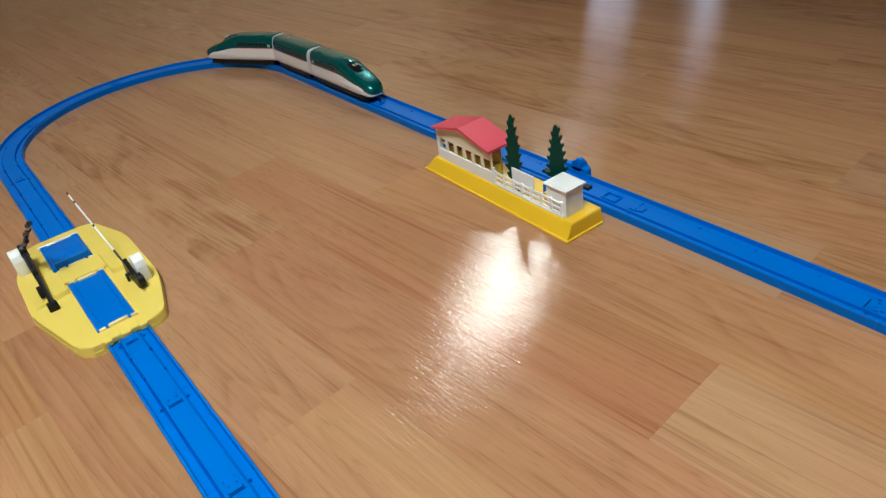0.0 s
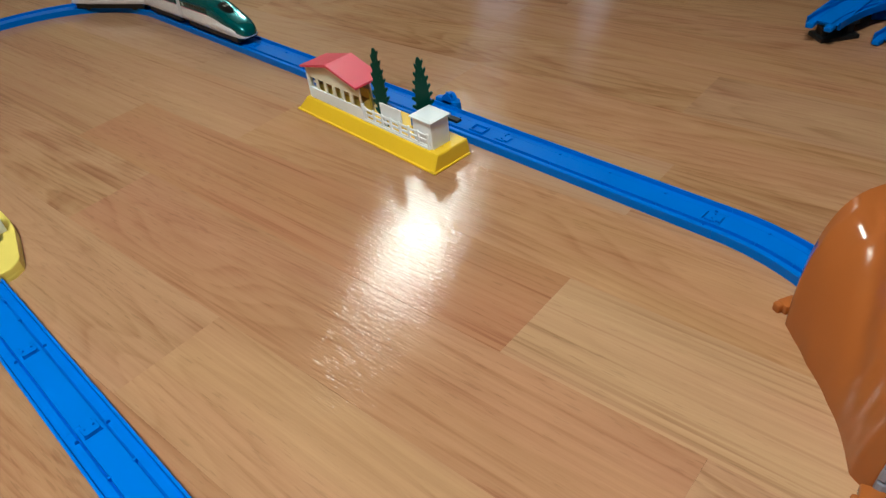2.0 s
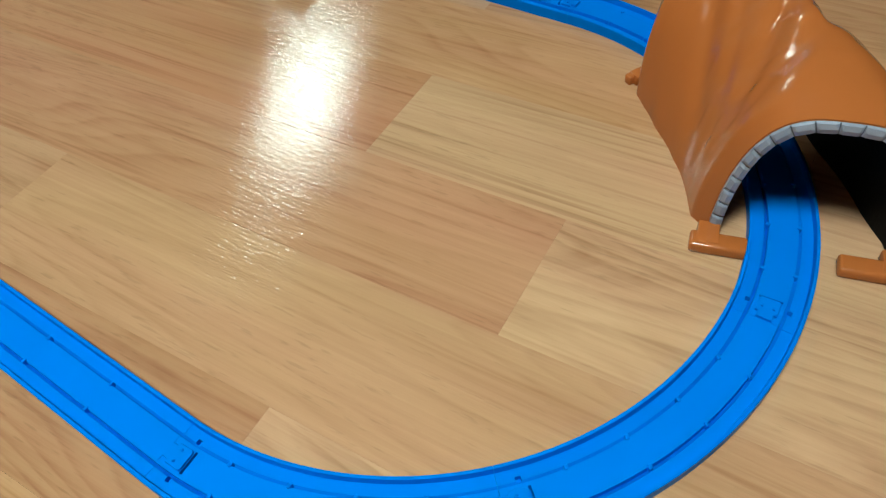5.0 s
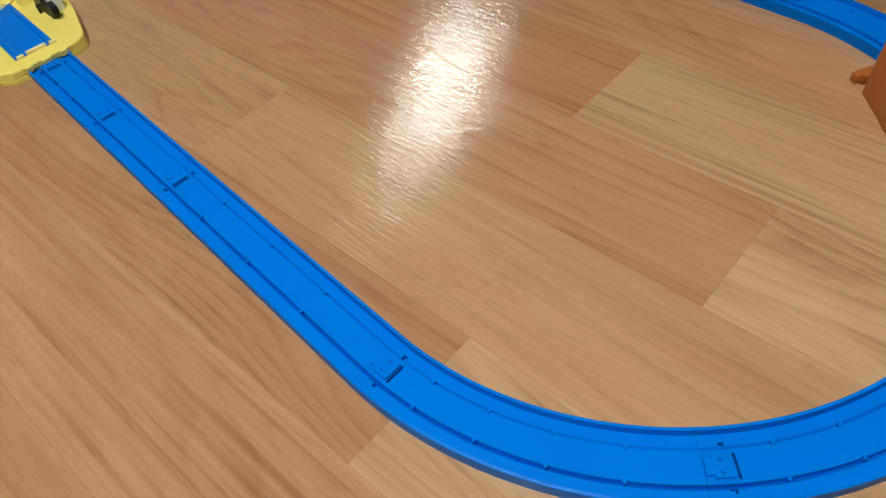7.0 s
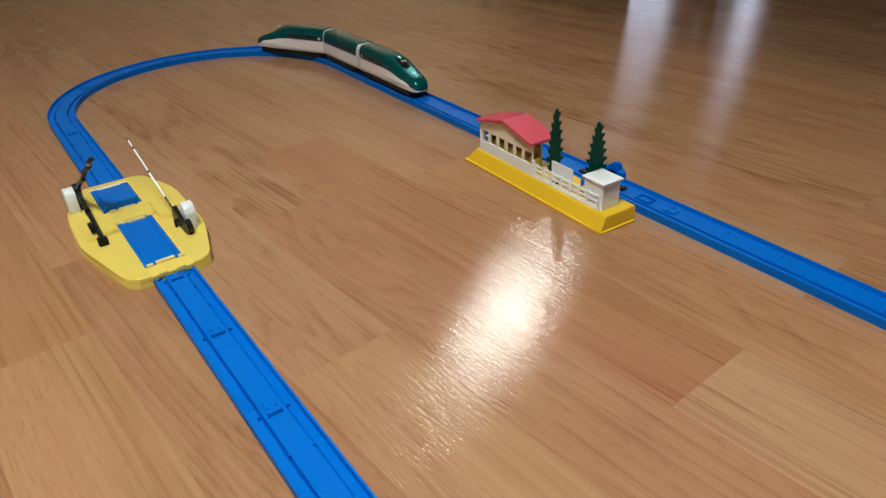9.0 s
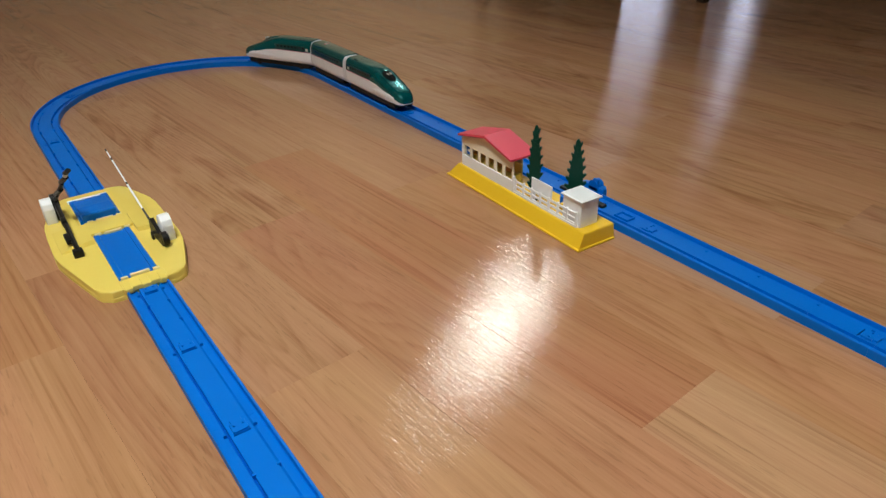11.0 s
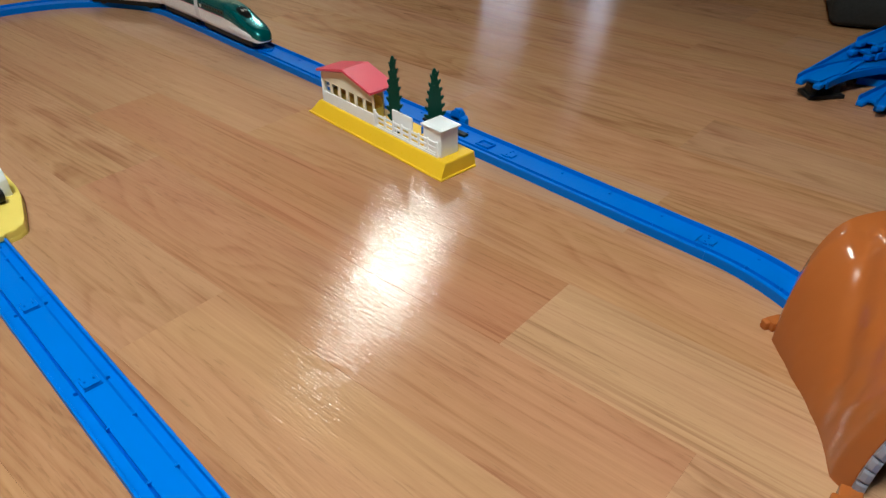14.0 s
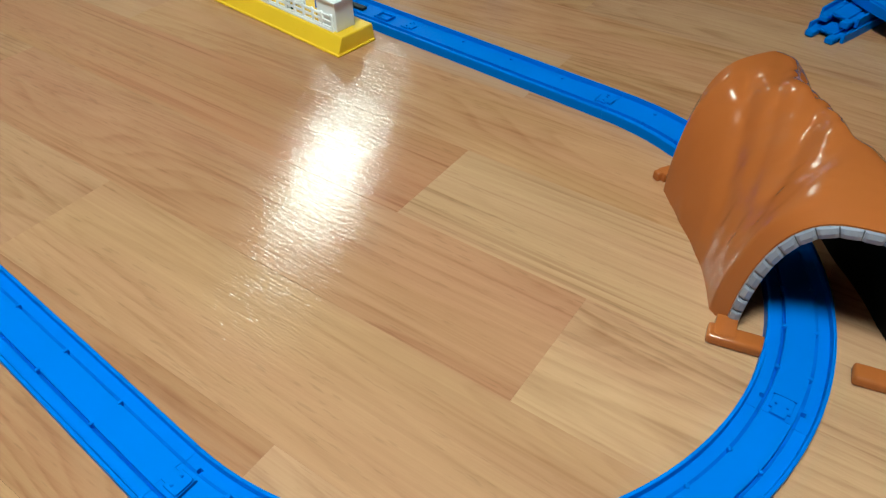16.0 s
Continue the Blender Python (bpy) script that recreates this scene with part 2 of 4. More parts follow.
# ---------------------------------------------------------------- the plan of the loop
R_NEAR, Y_NEAR = 0.2126, -0.098
R_FAR, Y_FAR, X_FAR = 0.2159, 0.819, 0.2154
W, H = 0.0182, 0.0085
LEFT_FAR, RIGHT_NEAR, RIGHT_FAR = Vector((X_FAR - R_FAR, Y_FAR)), Vector((2 * R_NEAR, Y_NEAR)), Vector((X_FAR + R_FAR, Y_FAR))
LS = Y_FAR - Y_NEAR
S1, S2, S3 = LS, LS + math.pi * R_NEAR, 2 * LS + math.pi * R_NEAR
S4 = S3 + math.pi * R_FAR


def along(s):
    """Place and heading on the loop's centre line: down the crossing's side, round the near curve, up the station's side, round the far curve."""
    s %= S4
    if s < S1:
        k = s / S1
        return LEFT_FAR.lerp(Vector((0, Y_NEAR)), k), -90.0
    if s < S2:
        a = math.pi + (s - S1) / R_NEAR
        return Vector((R_NEAR + R_NEAR * math.cos(a), Y_NEAR + R_NEAR * math.sin(a))), math.degrees(a) + 90
    if s < S3:
        return RIGHT_NEAR.lerp(RIGHT_FAR, (s - S2) / LS), 90.0
    a = (s - S3) / R_FAR
    return Vector((X_FAR + R_FAR * math.cos(a), Y_FAR + R_FAR * math.sin(a))), math.degrees(a) + 90


def left_at(y):
    return Y_FAR - y


def right_at(y):
    return S2 + (y - Y_NEAR)


# ---------------------------------------------------------------- room shell
X0, X1, Y0, Y1, ZC = -1.9, 3.4, -1.9, 3.9, 2.45
tagged(part("ceiling", boxed(X0, X1, Y0, Y1, ZC, ZC + 0.1), CEIL), "plain white painted ceiling", "ceiling", kind="structure")
tagged(part("wall_north", boxed(X0 - 0.1, X1 + 0.1, Y1, Y1 + 0.1, -0.02, ZC), WALL_LIGHT), "plain warm beige papered wall", "wall", kind="structure")
tagged(part("wall_south", boxed(X0 - 0.1, X1 + 0.1, Y0 - 0.1, Y0, -0.02, ZC), WALL_DARKENED), "plain unseen wall, darkened to keep floor reflections low", "wall", kind="structure")
tagged(part("wall_west", boxed(X0 - 0.1, X0, Y0, Y1, -0.02, ZC), WALL_LIGHT), "plain warm beige papered wall", "wall", kind="structure")
WY0, WY1, WZ1 = 1.84, 3.03, 2.0
# east wall, colour lowered so that the far floor reflects dark
bm = bmesh.new()
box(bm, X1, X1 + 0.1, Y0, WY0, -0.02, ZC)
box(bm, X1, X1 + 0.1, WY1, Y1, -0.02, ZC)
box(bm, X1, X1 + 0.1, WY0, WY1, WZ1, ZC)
tagged(part("wall_east", bm, WALL_DARKENED), "unseen wall with a glazed door opening, darkened for the floor's reflection", "wall", kind="structure")

# glazed door with two leaves, cool light behind it
win = tagged(new("window_1"), "white-framed glazed door with pale evening light behind", "window", kind="structure")
bm = bmesh.new()
for a, b in ((WY0, WY0 + 0.07), (2.27, 2.47), (WY1 - 0.07, WY1)):
    box(bm, X1 + 0.02, X1 + 0.07, a, b, 0.0, WZ1)
box(bm, X1 + 0.021, X1 + 0.069, WY0 + 0.07, WY1 - 0.07, 0.0, 0.07)
box(bm, X1 + 0.021, X1 + 0.069, WY0 + 0.07, WY1 - 0.07, WZ1 - 0.06, WZ1)
part("window_frame", bm, DARKWOOD, win)
pane_mat = bpy.data.materials.new("clear_glass")
pane_mat.use_nodes = True
pane_mat.node_tree.nodes["Principled BSDF"].inputs["Transmission Weight"].default_value = 1.0
pane_mat.node_tree.nodes["Principled BSDF"].inputs["Roughness"].default_value = 0.0
for a, b in ((WY0 + 0.07, 2.27), (2.47, WY1 - 0.07)):
    pane = part("pane", boxed(X1 + 0.042, X1 + 0.048, a, b, 0.07, WZ1 - 0.06), pane_mat, win)
    pane.visible_shadow = False
# half-clear net, added unseen to weaken the second pane's reflection
net = bpy.data.materials.new("pane_dimming_net")
net.use_nodes = True
nb_, nl_ = net.node_tree.nodes, net.node_tree.links
clear, weave = nb_.new("ShaderNodeBsdfTransparent"), nb_.new("ShaderNodeMixShader")
nb_["Principled BSDF"].inputs["Base Color"].default_value = (0.05, 0.04, 0.035, 1)
nb_["Principled BSDF"].inputs["Roughness"].default_value = 0.9
weave.inputs[0].default_value = 0.66
nl_.new(clear.outputs[0], weave.inputs[1])
nl_.new(nb_["Principled BSDF"].outputs[0], weave.inputs[2])
nl_.new(weave.outputs[0], nb_["Material Output"].inputs[0])
curtain = thing("net_curtain", pose(X1 - 0.010, 2.02, 0.04), "unseen thin dark net added to dim part of one pane", "curtain")
folds = [(0.006 * math.sin(i * 1.9), 0.25 * i / 16) for i in range(17)]
part("net", loft(bmesh.new(), [[(x, y, z) for x, y in folds] + [(x + 0.0006, y, z) for x, y in folds[::-1]] for z in (0.0, 1.94)]), net, curtain, "", 40)
part("hem", boxed(-0.007, 0.007, 0.0, 0.25, -0.010, -0.0005, 0.002), CLOTH, curtain)
# added blind, unseen: ends the pane's reflection on the floor at low height
blind = thing("roller_blind", pose(X1 - 0.03, (WY0 + WY1) / 2, 0), "unseen dark blind added to cut off the glazed door's upper light", "blind")
bm = bmesh.new()
loft(bm, [[(0.004 * math.sin(9 * z), y, z) for y in (-0.57, 0.57)] + [(0.004 * math.sin(9 * z) + 0.003, y, z) for y in (0.57, -0.57)] for z in (0.98, 1.2, 1.4, 1.6, 1.8, 1.97)])
part("cloth", bm, CLOTH, blind)
part("bottom_bar", boxed(-0.006, 0.010, -0.57, 0.57, 0.955, 0.979, 0.004), DARKWOOD, blind)
part("roller", rod(bmesh.new(), (0, -0.585, 1.99), (0, 0.585, 1.99), 0.022, 16), DARKWOOD, blind)
tagged(part("backdrop", boxed(X1 + 0.6, X1 + 0.62, WY0 - 1.2, WY1 + 1.2, -0.3, 2.6), glowing("pale_evening_sky", (0.72, 0.70, 0.95), WINDOW_POWER)),
       "pale lilac evening sky beyond the glass", "sky", kind="structure")


def ceiling_lamp(at, r, power, label, colour=(1.0, 0.970, 0.925)):
    t = thing("ceiling_lamp", pose(*at), label, "lamp")
    prof = [(0.02, 0.0), (0.5, -0.004), (0.85, 0.018), (1.0, 0.06)]
    rings = [[(r * k * math.cos(a), r * k * math.sin(a), z) for a in [2 * math.pi * i / 32 for i in range(32)]] for k, z in prof]
    part("shade", loft(bmesh.new(), rings), glowing("warm_white_diffuser", colour, power), t, "glowing milky diffuser", 60)
    drop = ZC - at[2]
    if drop > 0.2:
        part("top_cover", rod(bmesh.new(), (0, 0, 0.062), (0, 0, 0.090), r * 1.03, 32, r * 0.5), CEIL, t, "", 60)
        # opaque skirt, added out of view so the light falls off faster sideways
        skirt = [[(q * math.cos(a), q * math.sin(a), z) for q, z in ((r * 1.04, -0.17), (r * 1.04, 0.075), (r * 1.02, 0.075), (r * 1.02, -0.17))] for a in [2 * math.pi * i / 40 for i in range(41)]]
        part("drum", loft(bmesh.new(), skirt, cap=False), CLOTH, t, "unseen dark skirt added to narrow the light's spread", 40)
        part("cord", rod(bmesh.new(), (0, 0, 0.090), (0, 0, drop - 0.03), 0.004), BLACK, t)
        part("ceiling_rose", rod(bmesh.new(), (0, 0, drop - 0.03), (0, 0, drop), 0.05, 24, 0.055), CEIL, t, "", 60)
    else:
        part("base_plate", rod(bmesh.new(), (0, 0, 0.062), (0, 0, drop), r * 1.06, 32, r * 1.02), CEIL, t, "", 60)
    return t


ceiling_lamp(NEAR_LAMP, 0.26, NEAR_POWER, "pendant lamp on a cord with an added light-narrowing skirt")
ceiling_lamp(FAR_LAMP, 0.26, FAR_POWER, "round bright ceiling lamp with milky diffuser", (1.0, 0.955, 0.89))


# ---------------------------------------------------------------- track
def heights(u, in_hole):
    a = abs(u)
    if in_hole:
        return 0.0012
    if a > 0.0163:
        return H
    if a > 0.0098:
        return 0.0046 if a < 0.0157 else 0.0046 + (a - 0.0157) / 0.0006 * (H - 0.0046)
    if a > 0.0081:
        return 0.0026 + (a - 0.0081) / 0.0017 * 0.0020
    return 0.0026 + min(1.0, (0.0081 - a) / 0.0003) * 0.0034


COLS = [-W, -W + 0.0007, -0.0163, -0.0157, -0.0118, -0.0117, -0.0098, -0.0093, -0.0092, -0.0081, -0.0078, -0.0060, -0.0059]
COLS = COLS + [-c for c in COLS[::-1]]


def track_piece(s0, s1, name, label, nubs=3, holes=True, tongue=True, drop=0.0):
    """One moulded rail piece from s0 to s1 on the loop, with its joint and its small stops."""
    p0, h0 = along(s0)
    base = pose(p0.x, p0.y, drop, 0, 0, h0 - 90)
    inv = base.inverted()
    gap = 0.00010
    length = s1 - s0
    st = {gap, length - gap}
    st |= {length * i / max(1, round(length / 0.006)) for i in range(1, round(length / 0.006))}
    hole, slot = (0.0090, 0.0120), (0.0136, 0.0150)
    if holes:
        st = {s for s in st if not hole[0] - 0.002 < s < slot[1] + 0.002} | {h + d for h, e in (hole, slot) for d in (0.0, 0.0001)} | {e - d for h, e in (hole, slot) for d in (0.0, 0.0001)}
    st = sorted(st)

    def at(u, s, z):
        p, h = along(s0 + s)
        d = Vector((math.sin(radians(h)), -math.cos(radians(h))))
        q = p + d * u
        return inv @ Vector((q.x, q.y, z + drop))

    rings = []
    for s in st:
        ring = [at(-W, s, 0.0)]
        for u in COLS:
            inh = holes and hole[0] + 0.00005 < s < hole[1] - 0.00005 and 0.00925 < abs(u) < 0.01175
            if holes and slot[0] + 0.00005 < s < slot[1] - 0.00005 and abs(u) < 0.0060:
                inh = True
            z = heights(u, inh)
            if abs(u) > W - 0.0001:
                z -= 0.0005
            ring.append(at(u, s, z))
        ring.append(at(W, s, 0.0))
        rings.append(ring)
    body = part(name, loft(bmesh.new(), rings), BLUE, None, smooth=38)
    body.matrix_world = base
    tagged(body, label, "toy track", "pieces of the toy railway loop")
    if tongue:
        bm = bmesh.new()
        ring = []
        for s, w in ((0.0004, 0.0040), (0.004, 0.0040), (0.0041, 0.0056), (0.0122, 0.0056), (0.0132, 0.0045)):
            ring.append([at(-w, s, 0.0056), at(-w, s, 0.0071), at(-w + 0.0004, s, 0.0075), at(w - 0.0004, s, 0.0075), at(w, s, 0.0071), at(w, s, 0.0056)])
        loft(bm, ring)
        part("joint_tongue", bm, BLUE, body)
        for k in (-1, 1):
            a, b = at(k * 0.0030, 0.0066, 0.0057), at(k * 0.0030, 0.0082, 0.0068)
            bm = boxed(min(a.x, b.x) - 0.0006, max(a.x, b.x) + 0.0006, min(a.y, b.y), max(a.y, b.y), 0.0056, 0.0086, 0.0001, 1)
            part("catch", bm, BLUE, body)
    for i in range(nubs):
        s = length * (i + 1) / (nubs + 1)
        for k in (-1, 1):
            c = at(k * 0.0082, s, 0.0066)
            part("stop_nub", boxed(c.x - 0.0013, c.x + 0.0013, c.y - 0.0010, c.y + 0.0010, 0.0020, 0.0069, 0.0003, 1), BLUE, body)
    return body


STRAIGHT = "straight bright blue plastic toy rail on the floor"
HALF = "short straight blue plastic toy rail on the floor"
CURVE = "curved bright blue plastic toy rail on the floor"
track_piece(left_at(0.775), left_at(0.556), "straight_rail", STRAIGHT)
track_piece(left_at(0.327), left_at(0.226), "short_rail", HALF, 2)
track_piece(left_at(0.226), left_at(0.118), "short_rail", HALF, 0)
track_piece(left_at(0.118), S1, "straight_rail", STRAIGHT)
for i in range(4):
    track_piece(S1 + (S2 - S1) * i / 4, S1 + (S2 - S1) * (i + 1) / 4, "curved_rail", CURVE, 4)
for a, b in ((Y_NEAR, 0.118), (0.334, 0.555), (0.555, 0.775)):
    track_piece(right_at(a), right_at(b), "straight_rail", STRAIGHT)
station_rail = track_piece(right_at(0.118), right_at(0.334), "station_rail", "straight blue toy rail with a stop lever beside the station", 2)
arc = [right_at(0.775)] + [S3 + (S4 - S3) * i / 4 for i in (1, 2, 3)] + [S4 + 0.044]
for a, b in zip(arc, arc[1:]):
    track_piece(a, b, "curved_rail", CURVE, 4)

# stop lever housing on the station rail's outer side, and the raised frame on its top
bm = bmesh.new()
prism(bm, [(0.0185, 0.086), (0.024, 0.086), (0.029, 0.092), (0.029, 0.110), (0.024, 0.118), (0.0185, 0.118)], 0.0, 0.013, 0.0014)
part("lever_housing", bm, BLUE, station_rail, smooth=30)
bm = bmesh.new()
rod(bm, (0.0185, 0.101, 0.0125), (0.0275, 0.101, 0.0125), 0.0070, 18)
box(bm, 0.0190, 0.0225, 0.095, 0.103, 0.016, 0.0215, 0.0012)
part("stop_lever", bm, BLUE, station_rail, "", 30)
bm = bmesh.new()
for x0, x1, y0, y1 in ((-0.0062, 0.0062, 0.030, 0.0318), (-0.0062, 0.0062, 0.046, 0.0478), (-0.0062, -0.0046, 0.0319, 0.0459), (0.0046, 0.0062, 0.0319, 0.0459)):
    box(bm, x0, x1, y0, y1, 0.0056, 0.0082, 0.0003, 1)
part("raised_frame", bm, BLUE, station_rail)
part("stop_plate", boxed(-0.0036, 0.0036, 0.066, 0.130, 0.0056, 0.0088, 0.0008), BLACK, station_rail, "black stop plate between the rails")


# ---------------------------------------------------------------- level crossing
def level_crossing():
    t = thing("level_crossing", pose(-0.0008, 0.4415, 0), "pale yellow plastic level crossing with blue rails and raised barriers", "toy crossing")
    n, f = -0.1155, 0.1155
    outline = [(-0.036, n), (0.036, n), (0.052, n + 0.060), (0.0545, n + 0.080), (0.0545, f - 0.060), (0.036, f - 0.004), (0.030, f), (-0.030, f), (-0.036, f - 0.004), (-0.0555, f - 0.060), (-0.0575, n + 0.095), (-0.054, n + 0.075)]
    for _ in range(2):
        outline = [tuple(p[i] + (q[i] - p[i]) * k for i in (0, 1)) for p, q in zip(outline, outline[1:] + outline[:1]) for k in (0.12, 0.88)]
    part("skirt", prism(bmesh.new(), [(x * 1.006, y * 1.003) for x, y in outline], 0.0, 0.0040, 0.0010), YELLOW_PALE, t, "", 30)
    part("base", prism(bmesh.new(), outline, 0.0, 0.0105, 0.0018), YELLOW_PALE, t, "", 30)
    # ramps of the road, each side
    for k in (-1, 1):
        bm = bmesh.new()
        loft(bm, [[(k * x, y, z) for y, z in ((-0.014 - e, 0.0100), (-0.012 - e, 0.0100 + h), (0.028 + e, 0.0100 + h), (0.030 + e, 0.0100))] for x, e, h in ((0.0205, 0.0, 0.0046), (0.040, 0.003, 0.0042), (0.051, 0.006, 0.0014))])
        part("road_ramp", bm, YELLOW_PALE, t)
    part("road_bridge", boxed(-0.0205, 0.0205, 0.0035, 0.033, 0.008, 0.0134, 0.0008), YELLOW_PALE, t)
    # blue rails between the yellow parts
    for y0, y1, z in ((-0.099, 0.0015, 0.0120), (0.037, 0.094, 0.0145)):
        bm = bmesh.new()
        wid = 0.0172 if y0 < 0 else 0.0195
        loft(bm, [[(x, y, zz) for x, zz in ((-wid, 0.009), (-wid, z - 0.001), (-wid + 0.001, z), (-0.0125, z), (-0.0120, z - 0.0010), (0.0120, z - 0.0010), (0.0125, z), (wid - 0.001, z), (wid, z - 0.001), (wid, 0.009))] for y in (y0, y1)])
        bmesh.ops.translate(bm, vec=(-0.0015 if y0 < 0 else -0.0035, 0, 0), verts=bm.verts[:])
        part("blue_rail_panel", bm, BLUE_DEEP, t, "deep blue rail panel", 25)
    bm = bmesh.new()
    loft(bm, [[(x - 0.0035, y, z) for x, z in ((-w, 0.0095), (-w, h - 0.0010), (-w + 0.001, h), (w - 0.001, h), (w, h - 0.0010), (w, 0.0095))] for y, w, h in ((0.0362, 0.0165, 0.0196), (0.0375, 0.0168, 0.0203), (0.060, 0.0168, 0.0192), (0.088, 0.0160, 0.0155), (0.093, 0.0155, 0.0140))])
    part("raised_rail_block", bm, BLUE_DEEP, t, "deep blue raised block between the rails")
    # pale tabs that hold the panels
    for y, d in ((-0.0990, -1), (0.0020, 1), (0.0350, -1), (0.0950, 1)):
        for x0, x1 in ((-0.0170, -0.0110), (-0.0085, 0.0085), (0.0110, 0.0170)):
            off = 0.0030 if x0 == -0.0085 else 0.0
            part("tab", boxed(x0, x1, y - 0.0016 - d * off * 0.5, y + 0.0016 - d * off * 0.5, 0.0102, 0.0131, 0.0004, 1), YELLOW_TAB, t)
    part("edge_strip", boxed(-0.0245, 0.0165, 0.0970, 0.0995, 0.0100, 0.0136, 0.0005, 1), WHITE, t, "pale strip at the panel's far edge")
    for x0, x1 in ((-0.0185, -0.0120), (-0.0040, 0.0040), (0.0120, 0.0185)):
        part("end_tooth", boxed(x0, x1, n - 0.0035, n + 0.010, 0.0060, 0.0112, 0.0006, 1), YELLOW_PALE, t)
    part("end_plate", boxed(-0.020, 0.020, n - 0.0008, n + 0.016, 0.006, 0.0108, 0.0006, 1), YELLOW_PALE, t)
    # barriers: white housing, black foot, striped arm
    for k in (1, -1):
        cx, cy = (0.0415, -0.0430) if k > 0 else (-0.0455, 0.0680)
        bm = bmesh.new()
        loft(bm, [[(cx + 0.0052 * j, cy + y, 0.0100 + z) for y, z in ((-0.0100, 0), (-0.0095, 0.016), (-0.0075, 0.0215), (-0.002, 0.0250), (0.004, 0.0245), (0.0085, 0.020), (0.0100, 0.011), (0.0100, 0))] for j in (-1, 1)])
        bmesh.ops.bevel(bm, geom=[e for e in bm.edges], offset=0.0008, segments=2, profile=0.5, affect="EDGES")
        part("housing", bm, WHITE, t, "white rounded barrier housing", 40)
        px = cx - k * 0.0085
        if k > 0:
            bm = bmesh.new()
            loft(bm, [[(px - w, y, 0.0105), (px + w, y, 0.0105), (px + w, y, z), (px - w * 0.7, y, z)] for y, w, z in ((-0.0600, 0.0018, 0.0195), (-0.0400, 0.0023, 0.0230), (-0.0260, 0.0026, 0.0265), (-0.0200, 0.0022, 0.0240))])
            rod(bm, (px - 0.0010, -0.0600, 0.0180), (px + 0.0044, -0.0600, 0.0180), 0.0070, 20)
            rod(bm, (px + 0.0045, -0.0600, 0.0180), (px + 0.0054, -0.0600, 0.0180), 0.0042, 16)
            box(bm, px - 0.0060, px - 0.0036, -0.0420, -0.0370, 0.0105, 0.0165, 0.0006, 1)
            box(bm, px - 0.0060, px, -0.0410, -0.0385, 0.0160, 0.0190, 0.0005, 1)
            part("barrier_foot", bm, BLACK, t, "", 30)
            a, b = Vector((px - 0.001, -0.0230, 0.0235)), Vector((0.0200, 0.0455, 0.0800))
        else:
            bm = bmesh.new()
            box(bm, px - 0.003, px + 0.003, cy - 0.007, cy + 0.007, 0.0105, 0.030, 0.0012)
            rod(bm, (px - 0.0034, cy + 0.003, 0.030), (px + 0.0034, cy + 0.003, 0.030), 0.0070, 16)
            rod(bm, (px, cy, 0.030), (-0.0375, -0.0290, 0.0160), 0.0024, 8)
            box(bm, -0.0425, -0.0335, -0.0335, -0.0255, 0.0105, 0.0180, 0.0010)
            box(bm, -0.0435, -0.0385, -0.0120, 0.0060, 0.0160, 0.0210, 0.0010)
            box(bm, -0.0400, -0.0350, 0.0200, 0.0330, 0.0200, 0.0270, 0.0010)
            part("barrier_lever", bm, BLACK, t, "black lever reaching down to the base", 30)
            a, b = Vector((px, cy - 0.001, 0.031)), Vector((-0.0225, 0.0040, 0.0830))
        if k > 0:
            sections = ((0.0, 0.16, False), (0.16, 0.50, True), (0.50, 0.53, False), (0.53, 0.84, True), (0.84, 0.875, False), (0.875, 0.965, True), (0.965, 1.0, False))
        else:
            sections = ((0.0, 0.2, False), (0.2, 0.4, False), (0.4, 0.6, False), (0.6, 0.8, False), (0.8, 0.9, True), (0.9, 1.0, False))
        for i, (f0, f1, white) in enumerate(sections):
            p, q = a.lerp(b, f0), a.lerp(b, f1 - 0.002)
            bm = rod(bmesh.new(), p, q, 0.0010 - 0.00005 * i if k > 0 else 0.0021, 8)
            if k < 0 and i % 2:
                bmesh.ops.scale(bm, vec=(1.35, 1.35, 1.0), space=Matrix.Translation(-(p + q) / 2), verts=bm.verts[:])
            part("arm_section", bm, (WHITE if k > 0 else GANGWAY) if white else BLACK, t, "white stripe" if white else "")
        if k > 0:
            low, side = Vector((0, 0, -0.0021)), Vector((0.0006, 0, 0))
            part("arm_rib", rod(bmesh.new(), a.lerp(b, 0.165) + low + side, a.lerp(b, 0.84) + low * 0.6 + side, 0.0007, 6), BLACK, t, "black rib under the arm")
    return t


level_crossing()


